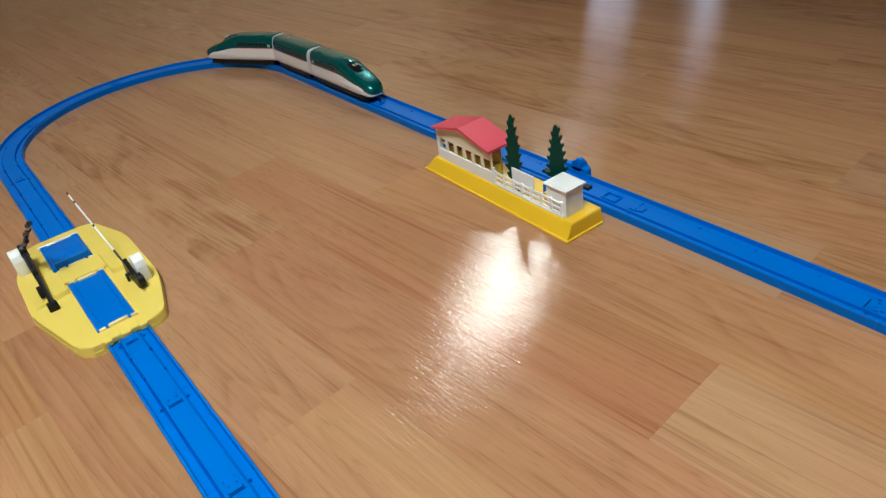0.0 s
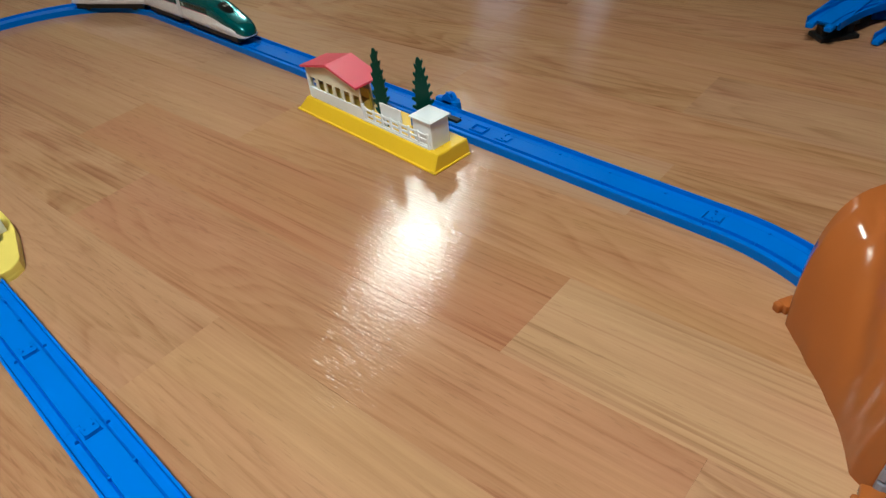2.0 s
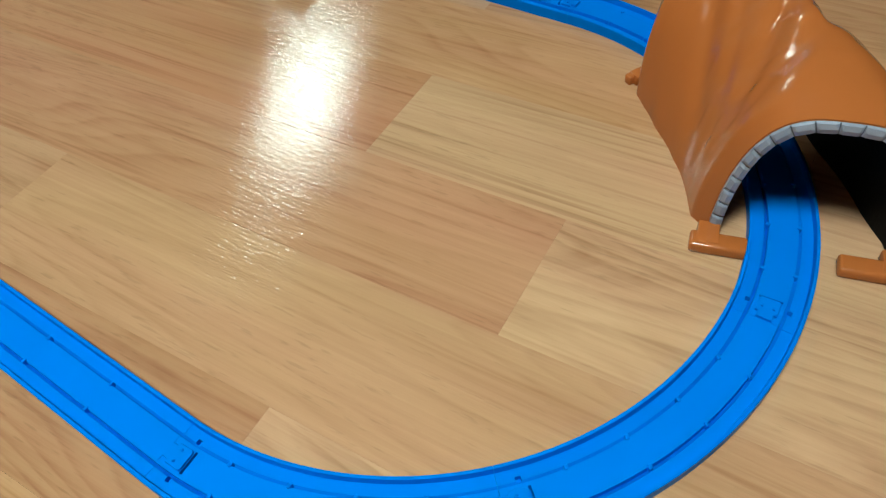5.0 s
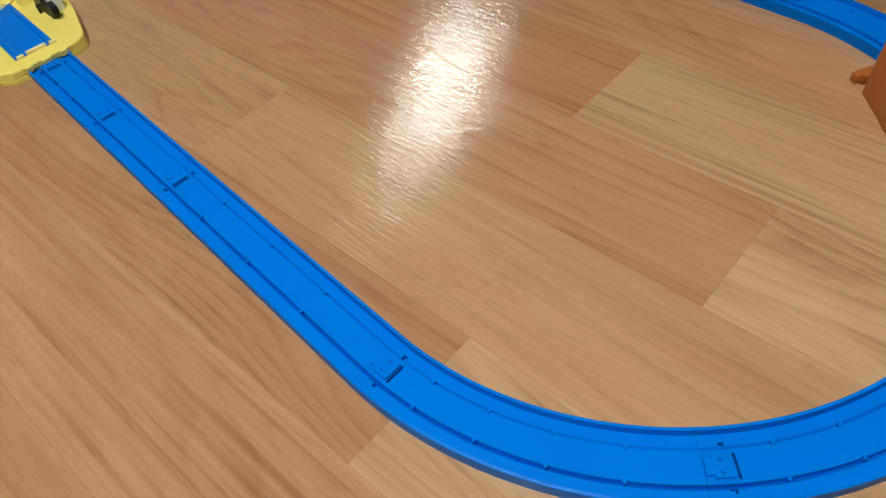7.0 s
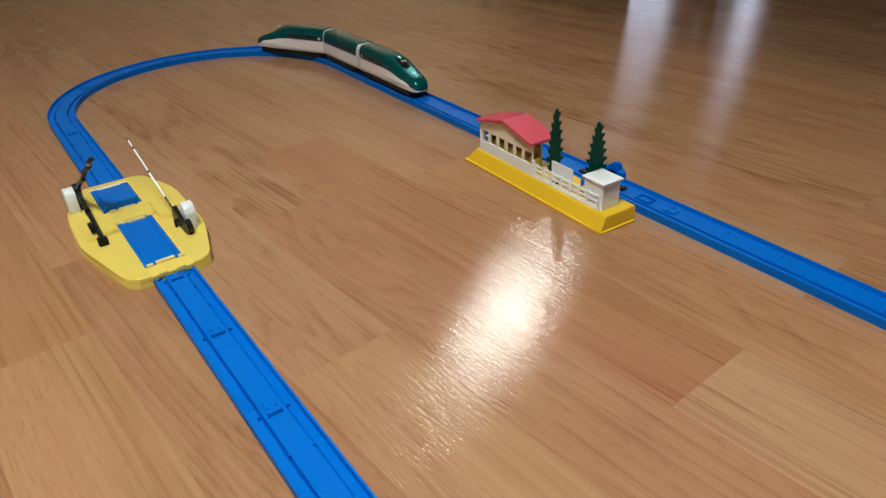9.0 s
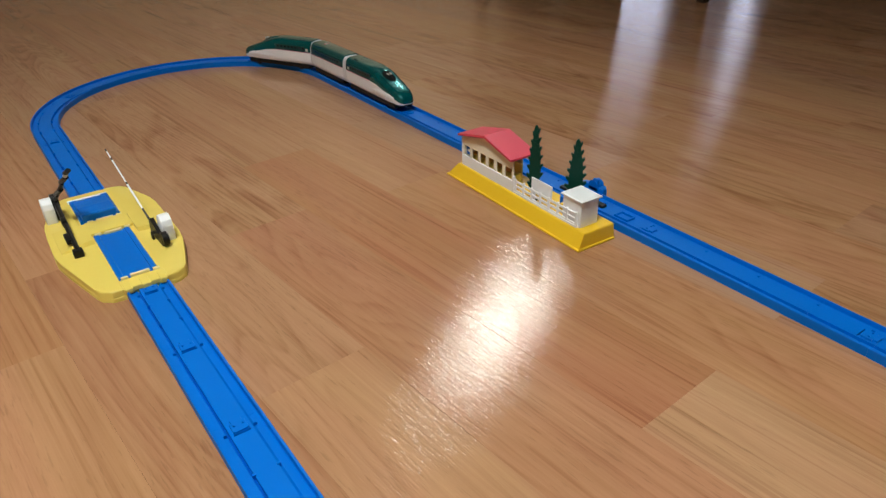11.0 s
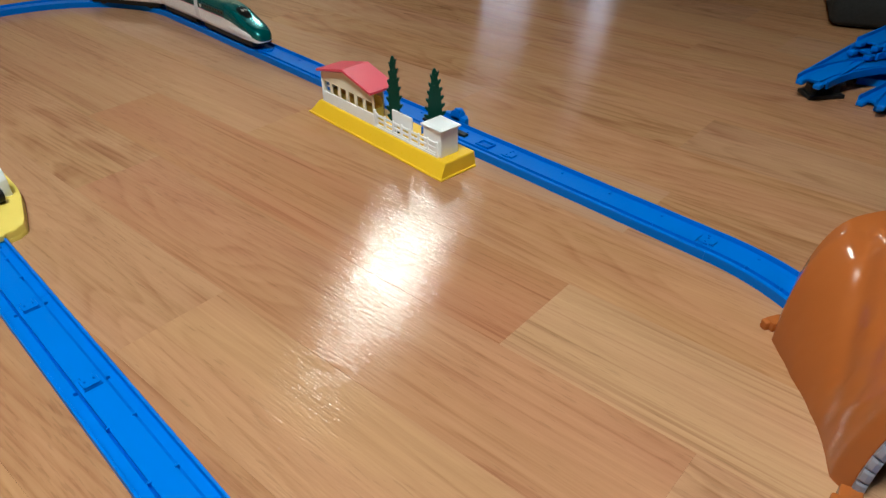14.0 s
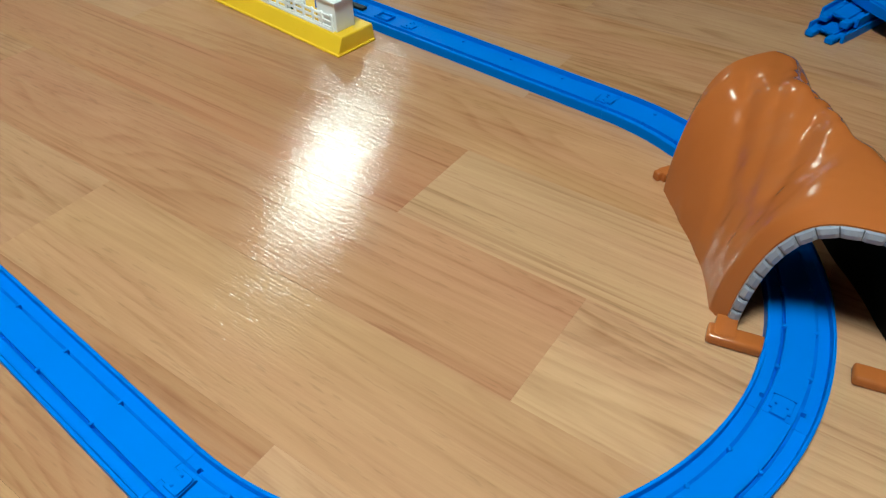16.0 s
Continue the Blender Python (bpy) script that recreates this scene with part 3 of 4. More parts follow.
# ---------------------------------------------------------------- station
def station():
    t = thing("toy_station", pose(0.3470, 0.1415, 0, 0, 0, -2.2), "yellow-based white toy station with red roof and two trees", "toy station")
    dep, lng, hz = 0.0480, 0.2260, 0.0155
    bm = bmesh.new()
    loft(bm, [[(x0, y0, z), (dep, y0, z), (dep, y1, z), (x0, y1, z)] for x0, y0, y1, z in ((0.0022, 0.0018, lng - 0.0018, 0.0), (0.0022, 0.0018, lng - 0.0018, 0.0018), (0.0092, 0.0036, lng - 0.0110, hz - 0.0010), (0.0104, 0.0046, lng - 0.0118, hz))])
    part("platform", bm, YELLOW, t, "golden yellow sloping platform", 20)
    part("platform_lip", boxed(0, dep - 0.0003, 0, lng, 0, 0.0020, 0.0007), YELLOW, t)
    # house
    y0, y1, x0, x1 = 0.1165, 0.2080, 0.0122, 0.0400
    part("low_wall", boxed(x0 - 0.0008, x0 + 0.0016, y0, y1, hz, hz + 0.0128, 0.0004), WHITE, t)
    part("side_wall", boxed(x0 + 0.0017, x1, y1 - 0.0018, y1 - 0.0002, hz, hz + 0.034), CREAM, t)
    part("rear_wall", boxed(x1 - 0.002, x1, y0 + 0.018, y1 - 0.0019, hz, hz + 0.034), CREAM, t)
    posts = [y0, y0 + 0.0165, y0 + 0.0315, y0 + 0.0465, y0 + 0.0615, y0 + 0.0765, y1]
    for i, y in enumerate(posts):
        w = 0.0022 if i in (0, 6) else 0.0046
        a = min(max(y - w / 2, y0), y1 - w)
        part("post", boxed(x0 + 0.0002, x0 + 0.0014, a, a + w, hz + 0.0129, hz + 0.0249), CREAM, t)
    mid = (y0 + y1) / 2
    bm = bmesh.new()
    loft(bm, [[(x, y0, hz + 0.025), (x, y1, hz + 0.025), (x, y1, hz + 0.0345), (x, mid, hz + 0.0445), (x, y0, hz + 0.0345)] for x in (x0 + 0.0001, x0 + 0.0015)])
    part("gable", bm, CREAM, t, "cream front gable")
    part("corner_post", boxed(x0 - 0.0006, x0 + 0.0018, y1 + 0.0002, y1 + 0.0022, hz, hz + 0.0340, 0.0003, 1), WHITE, t)
    part("wall_panel", boxed(x0 - 0.0010, x0 + 0.0018, y0 - 0.0026, y0 - 0.0002, hz, hz + 0.0190, 0.0003, 1), WHITE, t)
    part("bench", boxed(x0 + 0.006, x0 + 0.014, y0 + 0.004, y1 - 0.008, hz, hz + 0.0165, 0.001), YELLOW_PALE, t)
    part("inner_wall", boxed(x0 + 0.0145, x0 + 0.0160, y0 + 0.004, y1 - 0.003, hz, hz + 0.026), YELLOW_PALE, t, "pale yellow inner wall")
    # roof slabs
    ez, rz, ov = hz + 0.0355, hz + 0.0474, 0.0040
    for k, ye in ((1, y1 + ov), (-1, y0 - 0.0015)):
        bm = bmesh.new()
        loft(bm, [[(x, mid - k * 0.0002, rz), (x, ye, ez), (x, ye, ez + 0.0024), (x, mid - k * 0.0002, rz + 0.0028)] for x in (x0 - 0.0048, x1 + 0.0025)])
        part("roof_slope", bm, RED, t, "red plastic roof slope")
    part("ridge", rod(bmesh.new(), (x0 - 0.0049, mid, rz + 0.0020), (x1 + 0.0026, mid, rz + 0.0020), 0.0009, 8), RED, t)
    # small blue poster in the last opening
    part("poster", boxed(x0 + 0.0030, x0 + 0.0036, y1 - 0.0120, y1 - 0.0030, hz + 0.0135, hz + 0.0235), BLUE_DEEP, t, "blue and white poster")
    part("poster_mark", boxed(x0 + 0.0025, x0 + 0.0029, y1 - 0.0100, y1 - 0.0050, hz + 0.0175, hz + 0.0200), WHITE, t)
    # fence with rails and posts
    for z in (0.0018, 0.0072, 0.0126):
        part("fence_rail", boxed(x0 - 0.0004, x0 + 0.0010, 0.0175, y0 - 0.0029, hz + z, hz + z + 0.0026, 0.0004, 1), WHITE, t)
    for i in range(8):
        y = 0.0190 + i * (y0 - 0.0235) / 7
        part("fence_post", boxed(x0 - 0.0008, x0 + 0.0014, y - 0.0011, y + 0.0011, hz, hz + 0.0164, 0.0004, 1), WHITE, t)
    part("fence_foot", boxed(x0 - 0.0010, x0 + 0.0016, 0.0170, y0 - 0.0029, hz, hz + 0.0026, 0.0003, 1), WHITE, t)
    # sign board
    m = Matrix.Translation((x0 + 0.0042, 0.0750, hz + 0.0190))
    part("sign_board", boxed(-0.0009, 0.0009, -0.0155, 0.0155, -0.0070, 0.0072, 0.0006, m=m), WHITE, t, "blank white name board")
    for k in (-1, 1):
        part("sign_post", boxed(x0 + 0.0033, x0 + 0.0051, 0.0750 + k * 0.0110 - 0.001, 0.0750 + k * 0.0110 + 0.001, hz, hz + 0.0119), WHITE, t)
    # ticket booth
    part("booth", boxed(0.0135, 0.0360, 0.0142, 0.0398, hz, hz + 0.0270, 0.0006), WHITE, t)
    bm = bmesh.new()
    loft(bm, [[(0.0250 + sx * w, 0.0270 + sy * w * 1.12, z) for sx, sy in ((-1, -1), (1, -1), (1, 1), (-1, 1))] for w, z in ((0.0128, hz + 0.0270), (0.0132, hz + 0.0276), (0.0132, hz + 0.0288), (0.010, hz + 0.0296))])
    part("booth_roof", bm, WHITE, t)
    part("yellow_gate", boxed(0.0210, 0.0245, 0.0440, 0.0520, hz, hz + 0.0105, 0.0006), YELLOW, t)
    part("blue_gate", boxed(0.0260, 0.0290, 0.0520, 0.0580, hz, hz + 0.0145, 0.0006), BLUE_DEEP, t)
    # flat trees with lobed outlines
    for x, y, h, wid, turn in ((0.0180, 0.0885, 0.0815, 0.0098, 25.0), (0.0395, 0.0515, 0.0735, 0.0116, 50.0)):
        lobes = 7
        bm = bmesh.new()
        loft(bm, [[(-a, -e, z), (a, -e, z), (a, e, z), (-a, e, z)] for a, e, z in ((0.0013, 0.0011, 0.0), (0.0014, 0.0011, h * 0.10), (wid * 0.52, 0.0011, h * 0.24), (wid * 0.62, 0.0011, h * 0.42), (wid * 0.50, 0.0011, h * 0.66), (wid * 0.26, 0.0010, h * 0.86), (wid * 0.20, 0.0008, h * 0.96), (wid * 0.08, 0.0006, h))])
        for i in range(lobes):
            f = i / (lobes - 1)
            reach = wid * (0.98 - 0.10 * abs(f - 0.25) - 0.52 * f ** 1.6) * (0.86 if i == 0 else 1.0)
            for k in (-1, 1):
                root, e = h * (0.155 + 0.66 * f + 0.045 * (k > 0)), 0.00090 + 0.00006 * i + 0.00003 * k
                rise, thick = h * (0.085 + 0.02 * f), h * (0.042 - 0.010 * f)
                # a finger that leaves the stem, bends up and ends round
                edge = [(0.0, -thick), (0.45 * reach, -thick * 0.55 + 0.22 * rise), (0.80 * reach, 0.42 * rise), (0.99 * reach, 0.80 * rise), (0.97 * reach, 1.02 * rise), (0.80 * reach, 1.00 * rise), (0.58 * reach, 0.80 * rise + thick * 0.10), (0.0, thick * 1.1 + 0.30 * rise)]
                loft(bm, [[(k * a, yy, root + b) for a, b in edge] for yy in (-e, e)])
        bmesh.ops.transform(bm, matrix=pose(x, y, hz, 0, 0, turn - 90), verts=bm.verts[:])
        part("tree", bm, TREE_GREEN, t, "dark green plastic cypress with lobed outline")
        part("tree_foot", boxed(x - 0.0035, x + 0.0035, y - 0.0035, y + 0.0035, hz, hz + 0.0022, 0.0006), TREE_GREEN, t)
    return t


station()


# ---------------------------------------------------------------- tunnel
TA0, TA1 = -73.5, -27.0      # angles of its two mouths on the near curve


def tunnel():
    t = thing("tunnel", pose(R_NEAR, Y_NEAR, 0), "orange-brown plastic mountain tunnel with grey brick arches", "toy tunnel")
    # along, height, half width, sharpness of the ridge, radius of the middle
    keys = ((0.0, 0.0880, 0.0490, 0.0, 0.2215), (0.06, 0.0890, 0.0505, 0.0, 0.2212), (0.22, 0.0945, 0.0550, 0.50, 0.2190), (0.42, 0.0945, 0.0565, 0.95, 0.2160), (0.66, 0.0945, 0.0565, 0.95, 0.2150), (0.82, 0.0920, 0.0545, 0.6, 0.2175), (0.94, 0.0890, 0.0505, 0.0, 0.2210), (1.0, 0.0880, 0.0490, 0.0, 0.2215))
    xs = [k[0] for k in keys]

    def sect(f, ph, inset=0.0):
        h, a, sharp, mid = [float(np.interp(f, xs, [k[n] for k in keys])) for n in (1, 2, 3, 4)]
        th = radians(TA0 + (TA1 - TA0) * f)
        c, s = math.cos(ph), math.sin(ph)
        x = -math.copysign(abs(c) ** (0.75 + 0.2 * sharp), c)
        m, q = 3.2 - 1.85 * sharp, 0.44 + 0.22 * sharp
        z = max(0.0, 1 - abs(x) ** m) ** q * (h - inset)
        wide = a * (1 - 0.30 * sharp) if x > 0 else a + (max(a, 0.0578) - a) * min(1, 16 * min(f, 1 - f))
        rr = x * (wide - inset)
        calm = min(1, 7 * min(f, 1 - f))
        if not inset:
            v = Vector((math.cos(th) * 0.22, math.sin(th) * 0.22, z * 0.6)) * 28 + Vector((rr * 14, 0, 0))
            lump = noise.noise(v) * 0.0030 + noise.noise(v * 2.2 + Vector((3, 1, 7))) * 0.0019 + noise.noise(v * 4.0) * 0.0007
            fold = 0.0
            # gullies that run down from the crest
            for f0, bend, wide_g, deep in ((0.36, -0.34, 0.050, 0.0022), (0.62, -0.58, 0.070, 0.0044), (0.84, -0.66, 0.045, 0.0022), (1.08, -0.74, 0.080, 0.0044)):
                g = (f - f0 - bend * math.cos(ph) - 0.025 * noise.noise(Vector((ph * 2.2, f0 * 9, 1.0)))) / wide_g
                fold -= deep * math.exp(-g * g)
            fold += 0.0022
            k = calm * (lump + fold) * (0.15 + 0.85 * s)
            rr += -c * k
            z += s * k * 1.1
        r = mid + rr
        return (r * math.cos(th), r * math.sin(th), max(0.0, z))

    nf, nph = 84, 72
    bm = bmesh.new()
    loft(bm, [[sect(i / nf, math.pi * j / nph) for j in range(nph + 1)] for i in range(nf + 1)], closed=False, cap=False)
    part("mountain", bm, BROWN, t, "lumpy glossy orange-brown mountain shell", 60)
    # inner sheet under the brown shell, its black paints in the tunnel's shade
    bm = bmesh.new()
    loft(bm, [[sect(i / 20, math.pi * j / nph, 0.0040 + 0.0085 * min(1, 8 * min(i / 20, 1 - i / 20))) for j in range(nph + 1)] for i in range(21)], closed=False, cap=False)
    part("inner_shade", bm, TUNNEL_SHADE, t, "inside of the shell, coloured black for shade", 60)
    for f in (0.0, 1.0):
        bm = loft(bmesh.new(), [[sect(f, math.pi * j / nph), sect(f, math.pi * j / nph, 0.0040)] for j in range(nph + 1)], closed=False, cap=False)
        part("rim", bm, BROWN, t)
    # brick arches at both mouths
    for f, sgn in ((0.0, -1), (1.0, 1)):
        th = radians(TA0 + (TA1 - TA0) * f)
        tang = Vector((-math.sin(th), math.cos(th), 0)) * sgn

        def arch(ph, k, out):
            c, s = math.cos(ph), math.sin(ph)
            x = -math.copysign(abs(c) ** 0.75, c)
            k += 0.0 if f == 0 else 0.0025
            rr = x * (0.0484 - k)
            z = max(0.0, 1 - abs(x) ** 3.2) ** 0.44 * (0.0872 - k)
            r = 0.2215 + rr
            return Vector((r * math.cos(th), r * math.sin(th), max(0.004, z))) + tang * (out if f == 0 else out * 0.4)

        bm = bmesh.new()
        loft(bm, [[arch(math.pi * j / 40, 0.0002, -0.001), arch(math.pi * j / 40, 0.0002, 0.0008), arch(math.pi * j / 40, 0.0066, 0.0008), arch(math.pi * j / 40, 0.0066, -0.001)] for j in range(1, 40)])
        arch_ob = part("arch_ring", bm, MORTAR, t, "dark grey joints of the arch")
        nb = 21
        cum = [0.0]
        for j in range(400):
            cum.append(cum[-1] + (arch(math.pi * (j + 1) / 400, 0.003, 0) - arch(math.pi * j / 400, 0.003, 0)).length)
        for i in range(nb):
            a0, a1 = [math.pi * float(np.interp((i + e) / nb * cum[-1], cum, np.linspace(0, 1, 401))) for e in (0.035, 0.965)]
            bm = bmesh.new()
            loft(bm, [[arch(a, 0.0, 0.0004), arch(a, 0.0005, 0.0020 * e), arch(a, 0.0033, 0.0027 * e), arch(a, 0.0061, 0.0020 * e), arch(a, 0.0067, 0.0004)] for a, e in ((a0, 0.7), (a0 * 0.82 + a1 * 0.18, 1.0), (a0 * 0.18 + a1 * 0.82, 1.0), (a1, 0.7))])
            part("brick", bm, BRICK, arch_ob)
        # feet
        rad = Vector((math.cos(th), math.sin(th), 0))
        for k in (-1, 1):
            c = rad * (0.2215 + (0.0400 if k > 0 else -0.0480)) + tang * (0.0135 if f == 0 else 0.0040)
            m = Matrix.Translation((c.x, c.y, 0)) @ pose(0, 0, 0, 0, 0, math.degrees(th))
            thin = 0.0060 if f == 0 else 0.0030
            bm = boxed(-0.0155 + (-0.006 if k > 0 else 0.006), 0.0155 + (-0.006 if k > 0 else 0.006), -thin, thin, 0.0, 0.0072, min(0.0020, thin * 0.45), 3, m=m)
            back = (-0.003, 0.0130) if f == 0 else (-0.0060, 0.003)
            box(bm, -0.0060 if k < 0 else -0.0005, 0.0060 if k < 0 else 0.0092, back[0], back[1], 0.0, 0.0078, 0.0012, 2, m=m)
            part("foot", bm, BROWN, t, "", 40)
    return t


tunnel()


# ---------------------------------------------------------------- train
def car_section(hw, zt, zs, zb, upper, n=14):
    """Half of a car's outline: over the roof, or under the floor, from one waist to the other."""
    out = []
    for i in range(n + 1):
        a = math.pi * i / n
        c, s = math.cos(a), math.sin(a)
        x = math.copysign(abs(c) ** 0.42, c) * hw
        z = zs + abs(s) ** 0.75 * (zt - zs) if upper else zs - abs(s) ** 0.35 * (zs - zb)
        if not upper:
            x = math.copysign(abs(c) ** 0.25, c) * hw * (1.0 if s < 0.5 else 0.97)
        out.append((x, z))
    return out


def car_body(t, stations):
    """stations: along, half width, roof, waist, floor."""
    up = [[(x, y, z) for x, z in car_section(hw, zt, zs, zb, True)] for y, hw, zt, zs, zb in stations]
    lo = [[(x, y, z) for x, z in car_section(hw, zt, zs, zb, False)] for y, hw, zt, zs, zb in stations]
    part("upper_body", loft(bmesh.new(), up), TRAIN_GREEN, t, "metallic teal green upper body", 35)
    part("lower_body", loft(bmesh.new(), lo), TRAIN_WHITE, t, "glossy white lower body", 35)


def underframe(t, y0, y1):
    part("underframe", boxed(-0.0148, 0.0148, y0, y1, 0.0098, 0.0175, 0.001), BLACK, t)
    for y in (y0 + 0.018, y1 - 0.018):
        for k in (-1, 1):
            part("wheel", rod(bmesh.new(), (k * 0.0090, y, 0.0135), (k * 0.0128, y, 0.0135), 0.0066, 16), RUBBER, t)


def side_windows(t, ys, hw, z, size=0.0036):
    for y in ys:
        for k in (-1, 1):
            m = Matrix.Translation((k * hw, y, z)) @ pose(0, 0, 0, 0, k * -6, 0)
            part("window", boxed(-0.0004, 0.0004, -size / 2, size / 2, -0.0016, 0.0016, 0.0002, 1, m=m), GLASS_BLACK, t)


def side_band(t, y0, y1):
    for k in (-1, 1):
        m = Matrix.Translation((k * 0.01645, (y0 + y1) / 2, 0.0424)) @ pose(0, 0, 0, 0, k * -5, 0)
        part("side_band", boxed(-0.0003, 0.0003, -(y1 - y0) / 2, (y1 - y0) / 2, -0.0042, 0.0042, 0.0002, 1, m=m), BAND_GREEN, t, "darker green side band")


def gangway(t, y, sgn):
    ring = [[(x * k, y + sgn * d, 0.0135 + (z - 0.0135) * q) for x, z in car_section(0.0163, 0.0545, 0.030, 0.0155, True)[0:15]] + [(x * k, y + sgn * d, max(0.0155, z)) for x, z in car_section(0.0163, 0.0545, 0.030, 0.0155, False)[13:0:-1]] for d, k, q in ((0.0, 1.0, 1.0), (0.0048, 1.0, 1.0), (0.0055, 0.95, 0.985))]
    part("gangway", loft(bmesh.new(), ring), GANGWAY, t, "grey white gangway end", 40)
    part("gangway_door", boxed(-0.0055, 0.0055, y + min(0, sgn * 0.0058), y + max(0, sgn * 0.0058), 0.0190, 0.0440, 0.0006), TRAIN_WHITE, t)


def end_car(label, group):
    """Car with the long nose towards +y; its tail is at y = 0."""
    t = thing("train_car", pose(0, 0, 0), label, "toy train", group)
    st = [(0.0, 0.0165, 0.0560, 0.0374, 0.0150), (0.055, 0.0168, 0.0562, 0.0374, 0.0148), (0.066, 0.0168, 0.0555, 0.0370, 0.0148), (0.076, 0.0168, 0.0535, 0.0363, 0.0148),
          (0.086, 0.0168, 0.0505, 0.0350, 0.0148), (0.096, 0.0167, 0.0460, 0.0324, 0.0148), (0.106, 0.0164, 0.0418, 0.0304, 0.0149), (0.116, 0.0156, 0.0382, 0.0272, 0.0151),
          (0.124, 0.0145, 0.0354, 0.0242, 0.0154), (0.130, 0.0128, 0.0326, 0.0217, 0.0159), (0.134, 0.0105, 0.0294, 0.0202, 0.0166), (0.1365, 0.0072, 0.0258, 0.0194, 0.0175), (0.1375, 0.0030, 0.0225, 0.0190, 0.0183)]
    car_body(t, st)
    # bulged white cheeks along the nose
    for k in (-1, 1):
        bm = bmesh.new()
        loft(bm, [[(k * (hw + d * math.cos(a) - 0.0022), y, 0.0262 + dz * math.sin(a) - dr) for a in [2 * math.pi * i / 12 for i in range(12)]] for y, hw, d, dz, dr in ((0.070, 0.0168, 0.0023, 0.0030, 0.0), (0.084, 0.0168, 0.0028, 0.0062, 0.0), (0.100, 0.0166, 0.0032, 0.0068, 0.0), (0.114, 0.0158, 0.0032, 0.0060, 0.001), (0.123, 0.0146, 0.0026, 0.0042, 0.002), (0.128, 0.0135, 0.0014, 0.0022, 0.003))])
        part("white_cheek", bm, TRAIN_WHITE, t, "", 50)
    # cab hump, black windscreen, two silver prints
    bm = bmesh.new()
    loft(bm, [[(x * w, y, z0 + max(0.0, 1 - x * x) ** 0.5 * h - 0.002) for x in [-1 + i / 6 for i in range(13)]] for y, w, z0, h in ((0.064, 0.0040, 0.0555, 0.0015), (0.074, 0.0066, 0.0535, 0.0042), (0.084, 0.0078, 0.0500, 0.0056), (0.089, 0.0082, 0.0484, 0.0048))])
    part("cab_hump", bm, TRAIN_GREEN, t, "", 50)
    bm = bmesh.new()
    loft(bm, [[(x * w, y, z0 + max(0.0, 1 - x * x) ** 0.5 * h - 0.002) for x in [-1 + i / 6 for i in range(13)]] for y, w, z0, h in ((0.0845, 0.0086, 0.0500, 0.0056), (0.089, 0.0090, 0.0484, 0.0052), (0.096, 0.0084, 0.0456, 0.0044), (0.103, 0.0066, 0.0426, 0.0030), (0.1055, 0.0050, 0.0420, 0.0014))])
    part("windscreen", bm, GLASS_BLACK, t, "glossy black windscreen", 50)
    for x in (-0.0028, 0.0018):
        part("screen_bar", boxed(x, x + 0.0011, 0.0900, 0.0960, 0.0498, 0.0516, 0.0002, 1, m=None), SILVER, t)
    part("nose_lamp", boxed(-0.0065, 0.0065, 0.1348, 0.1362, 0.0188, 0.0206, 0.0004, 1), GANGWAY, t)
    for k in (-1, 1):
        part("roof_slot", boxed(k * 0.0085 - 0.0014, k * 0.0085 + 0.0014, 0.0140, 0.0240, 0.0540, 0.05595, 0.0004, 1), BLACK, t)
        part("door_print", boxed(k * 0.01665 - 0.0002, k * 0.01665 + 0.0002, 0.0050, 0.0092, 0.0392, 0.0436), SILVER, t)
        part("side_stripe", boxed(k * 0.01685 - 0.0002, k * 0.01685 + 0.0002, 0.002, 0.066, 0.0367, 0.0376), PINK, t)
    side_band(t, 0.0105, 0.068)
    side_windows(t, [0.014 + 0.0068 * i for i in range(8)], 0.01640, 0.0436)
    gangway(t, 0.0, -1)
    underframe(t, 0.006, 0.124)
    part("coupling", boxed(-0.003, 0.003, -0.0120, 0.008, 0.0130, 0.0160, 0.0005, 1), BLACK, t)
    return t


def middle_car(label, group):
    t = thing("train_car", pose(0, 0, 0), label, "toy train", group)
    car_body(t, [(0.0, 0.0166, 0.0560, 0.0374, 0.0150), (0.02, 0.0168, 0.0562, 0.0374, 0.0148), (0.09, 0.0168, 0.0562, 0.0374, 0.0148), (0.108, 0.0166, 0.0560, 0.0374, 0.0150)])
    for k in (-1, 1):
        part("side_stripe", boxed(k * 0.01685 - 0.0002, k * 0.01685 + 0.0002, 0.002, 0.106, 0.0367, 0.0376), PINK, t)
        part("roof_rib", boxed(k * 0.0135 - 0.0006, k * 0.0135 + 0.0006, 0.006, 0.034, 0.0480, 0.0540, 0.0003, 1), TRAIN_GREEN, t)
    side_band(t, 0.003, 0.105)
    side_windows(t, [0.016 + 0.0076 * i for i in range(11)], 0.01640, 0.0436)
    part("roof_badge", boxed(-0.0042, 0.0042, 0.026, 0.0285, 0.0555, 0.05645, 0.0002, 1), RED, t, "small red roof mark")
    part("roof_badge", boxed(-0.0015, 0.0015, 0.0240, 0.0305, 0.0555, 0.05660, 0.0002, 1), SILVER, t)
    gangway(t, 0.0, -1)
    gangway(t, 0.108, 1)
    underframe(t, 0.006, 0.102)
    return t


def car_pose(s_tail, s_head):
    """A car whose tail and head stand over two places of the loop."""
    a, b = along(s_tail)[0], along(s_head)[0]
    d = b - a
    return pose(a.x, a.y, 0, 0, 0, math.degrees(math.atan2(d.y, d.x)) - 90)


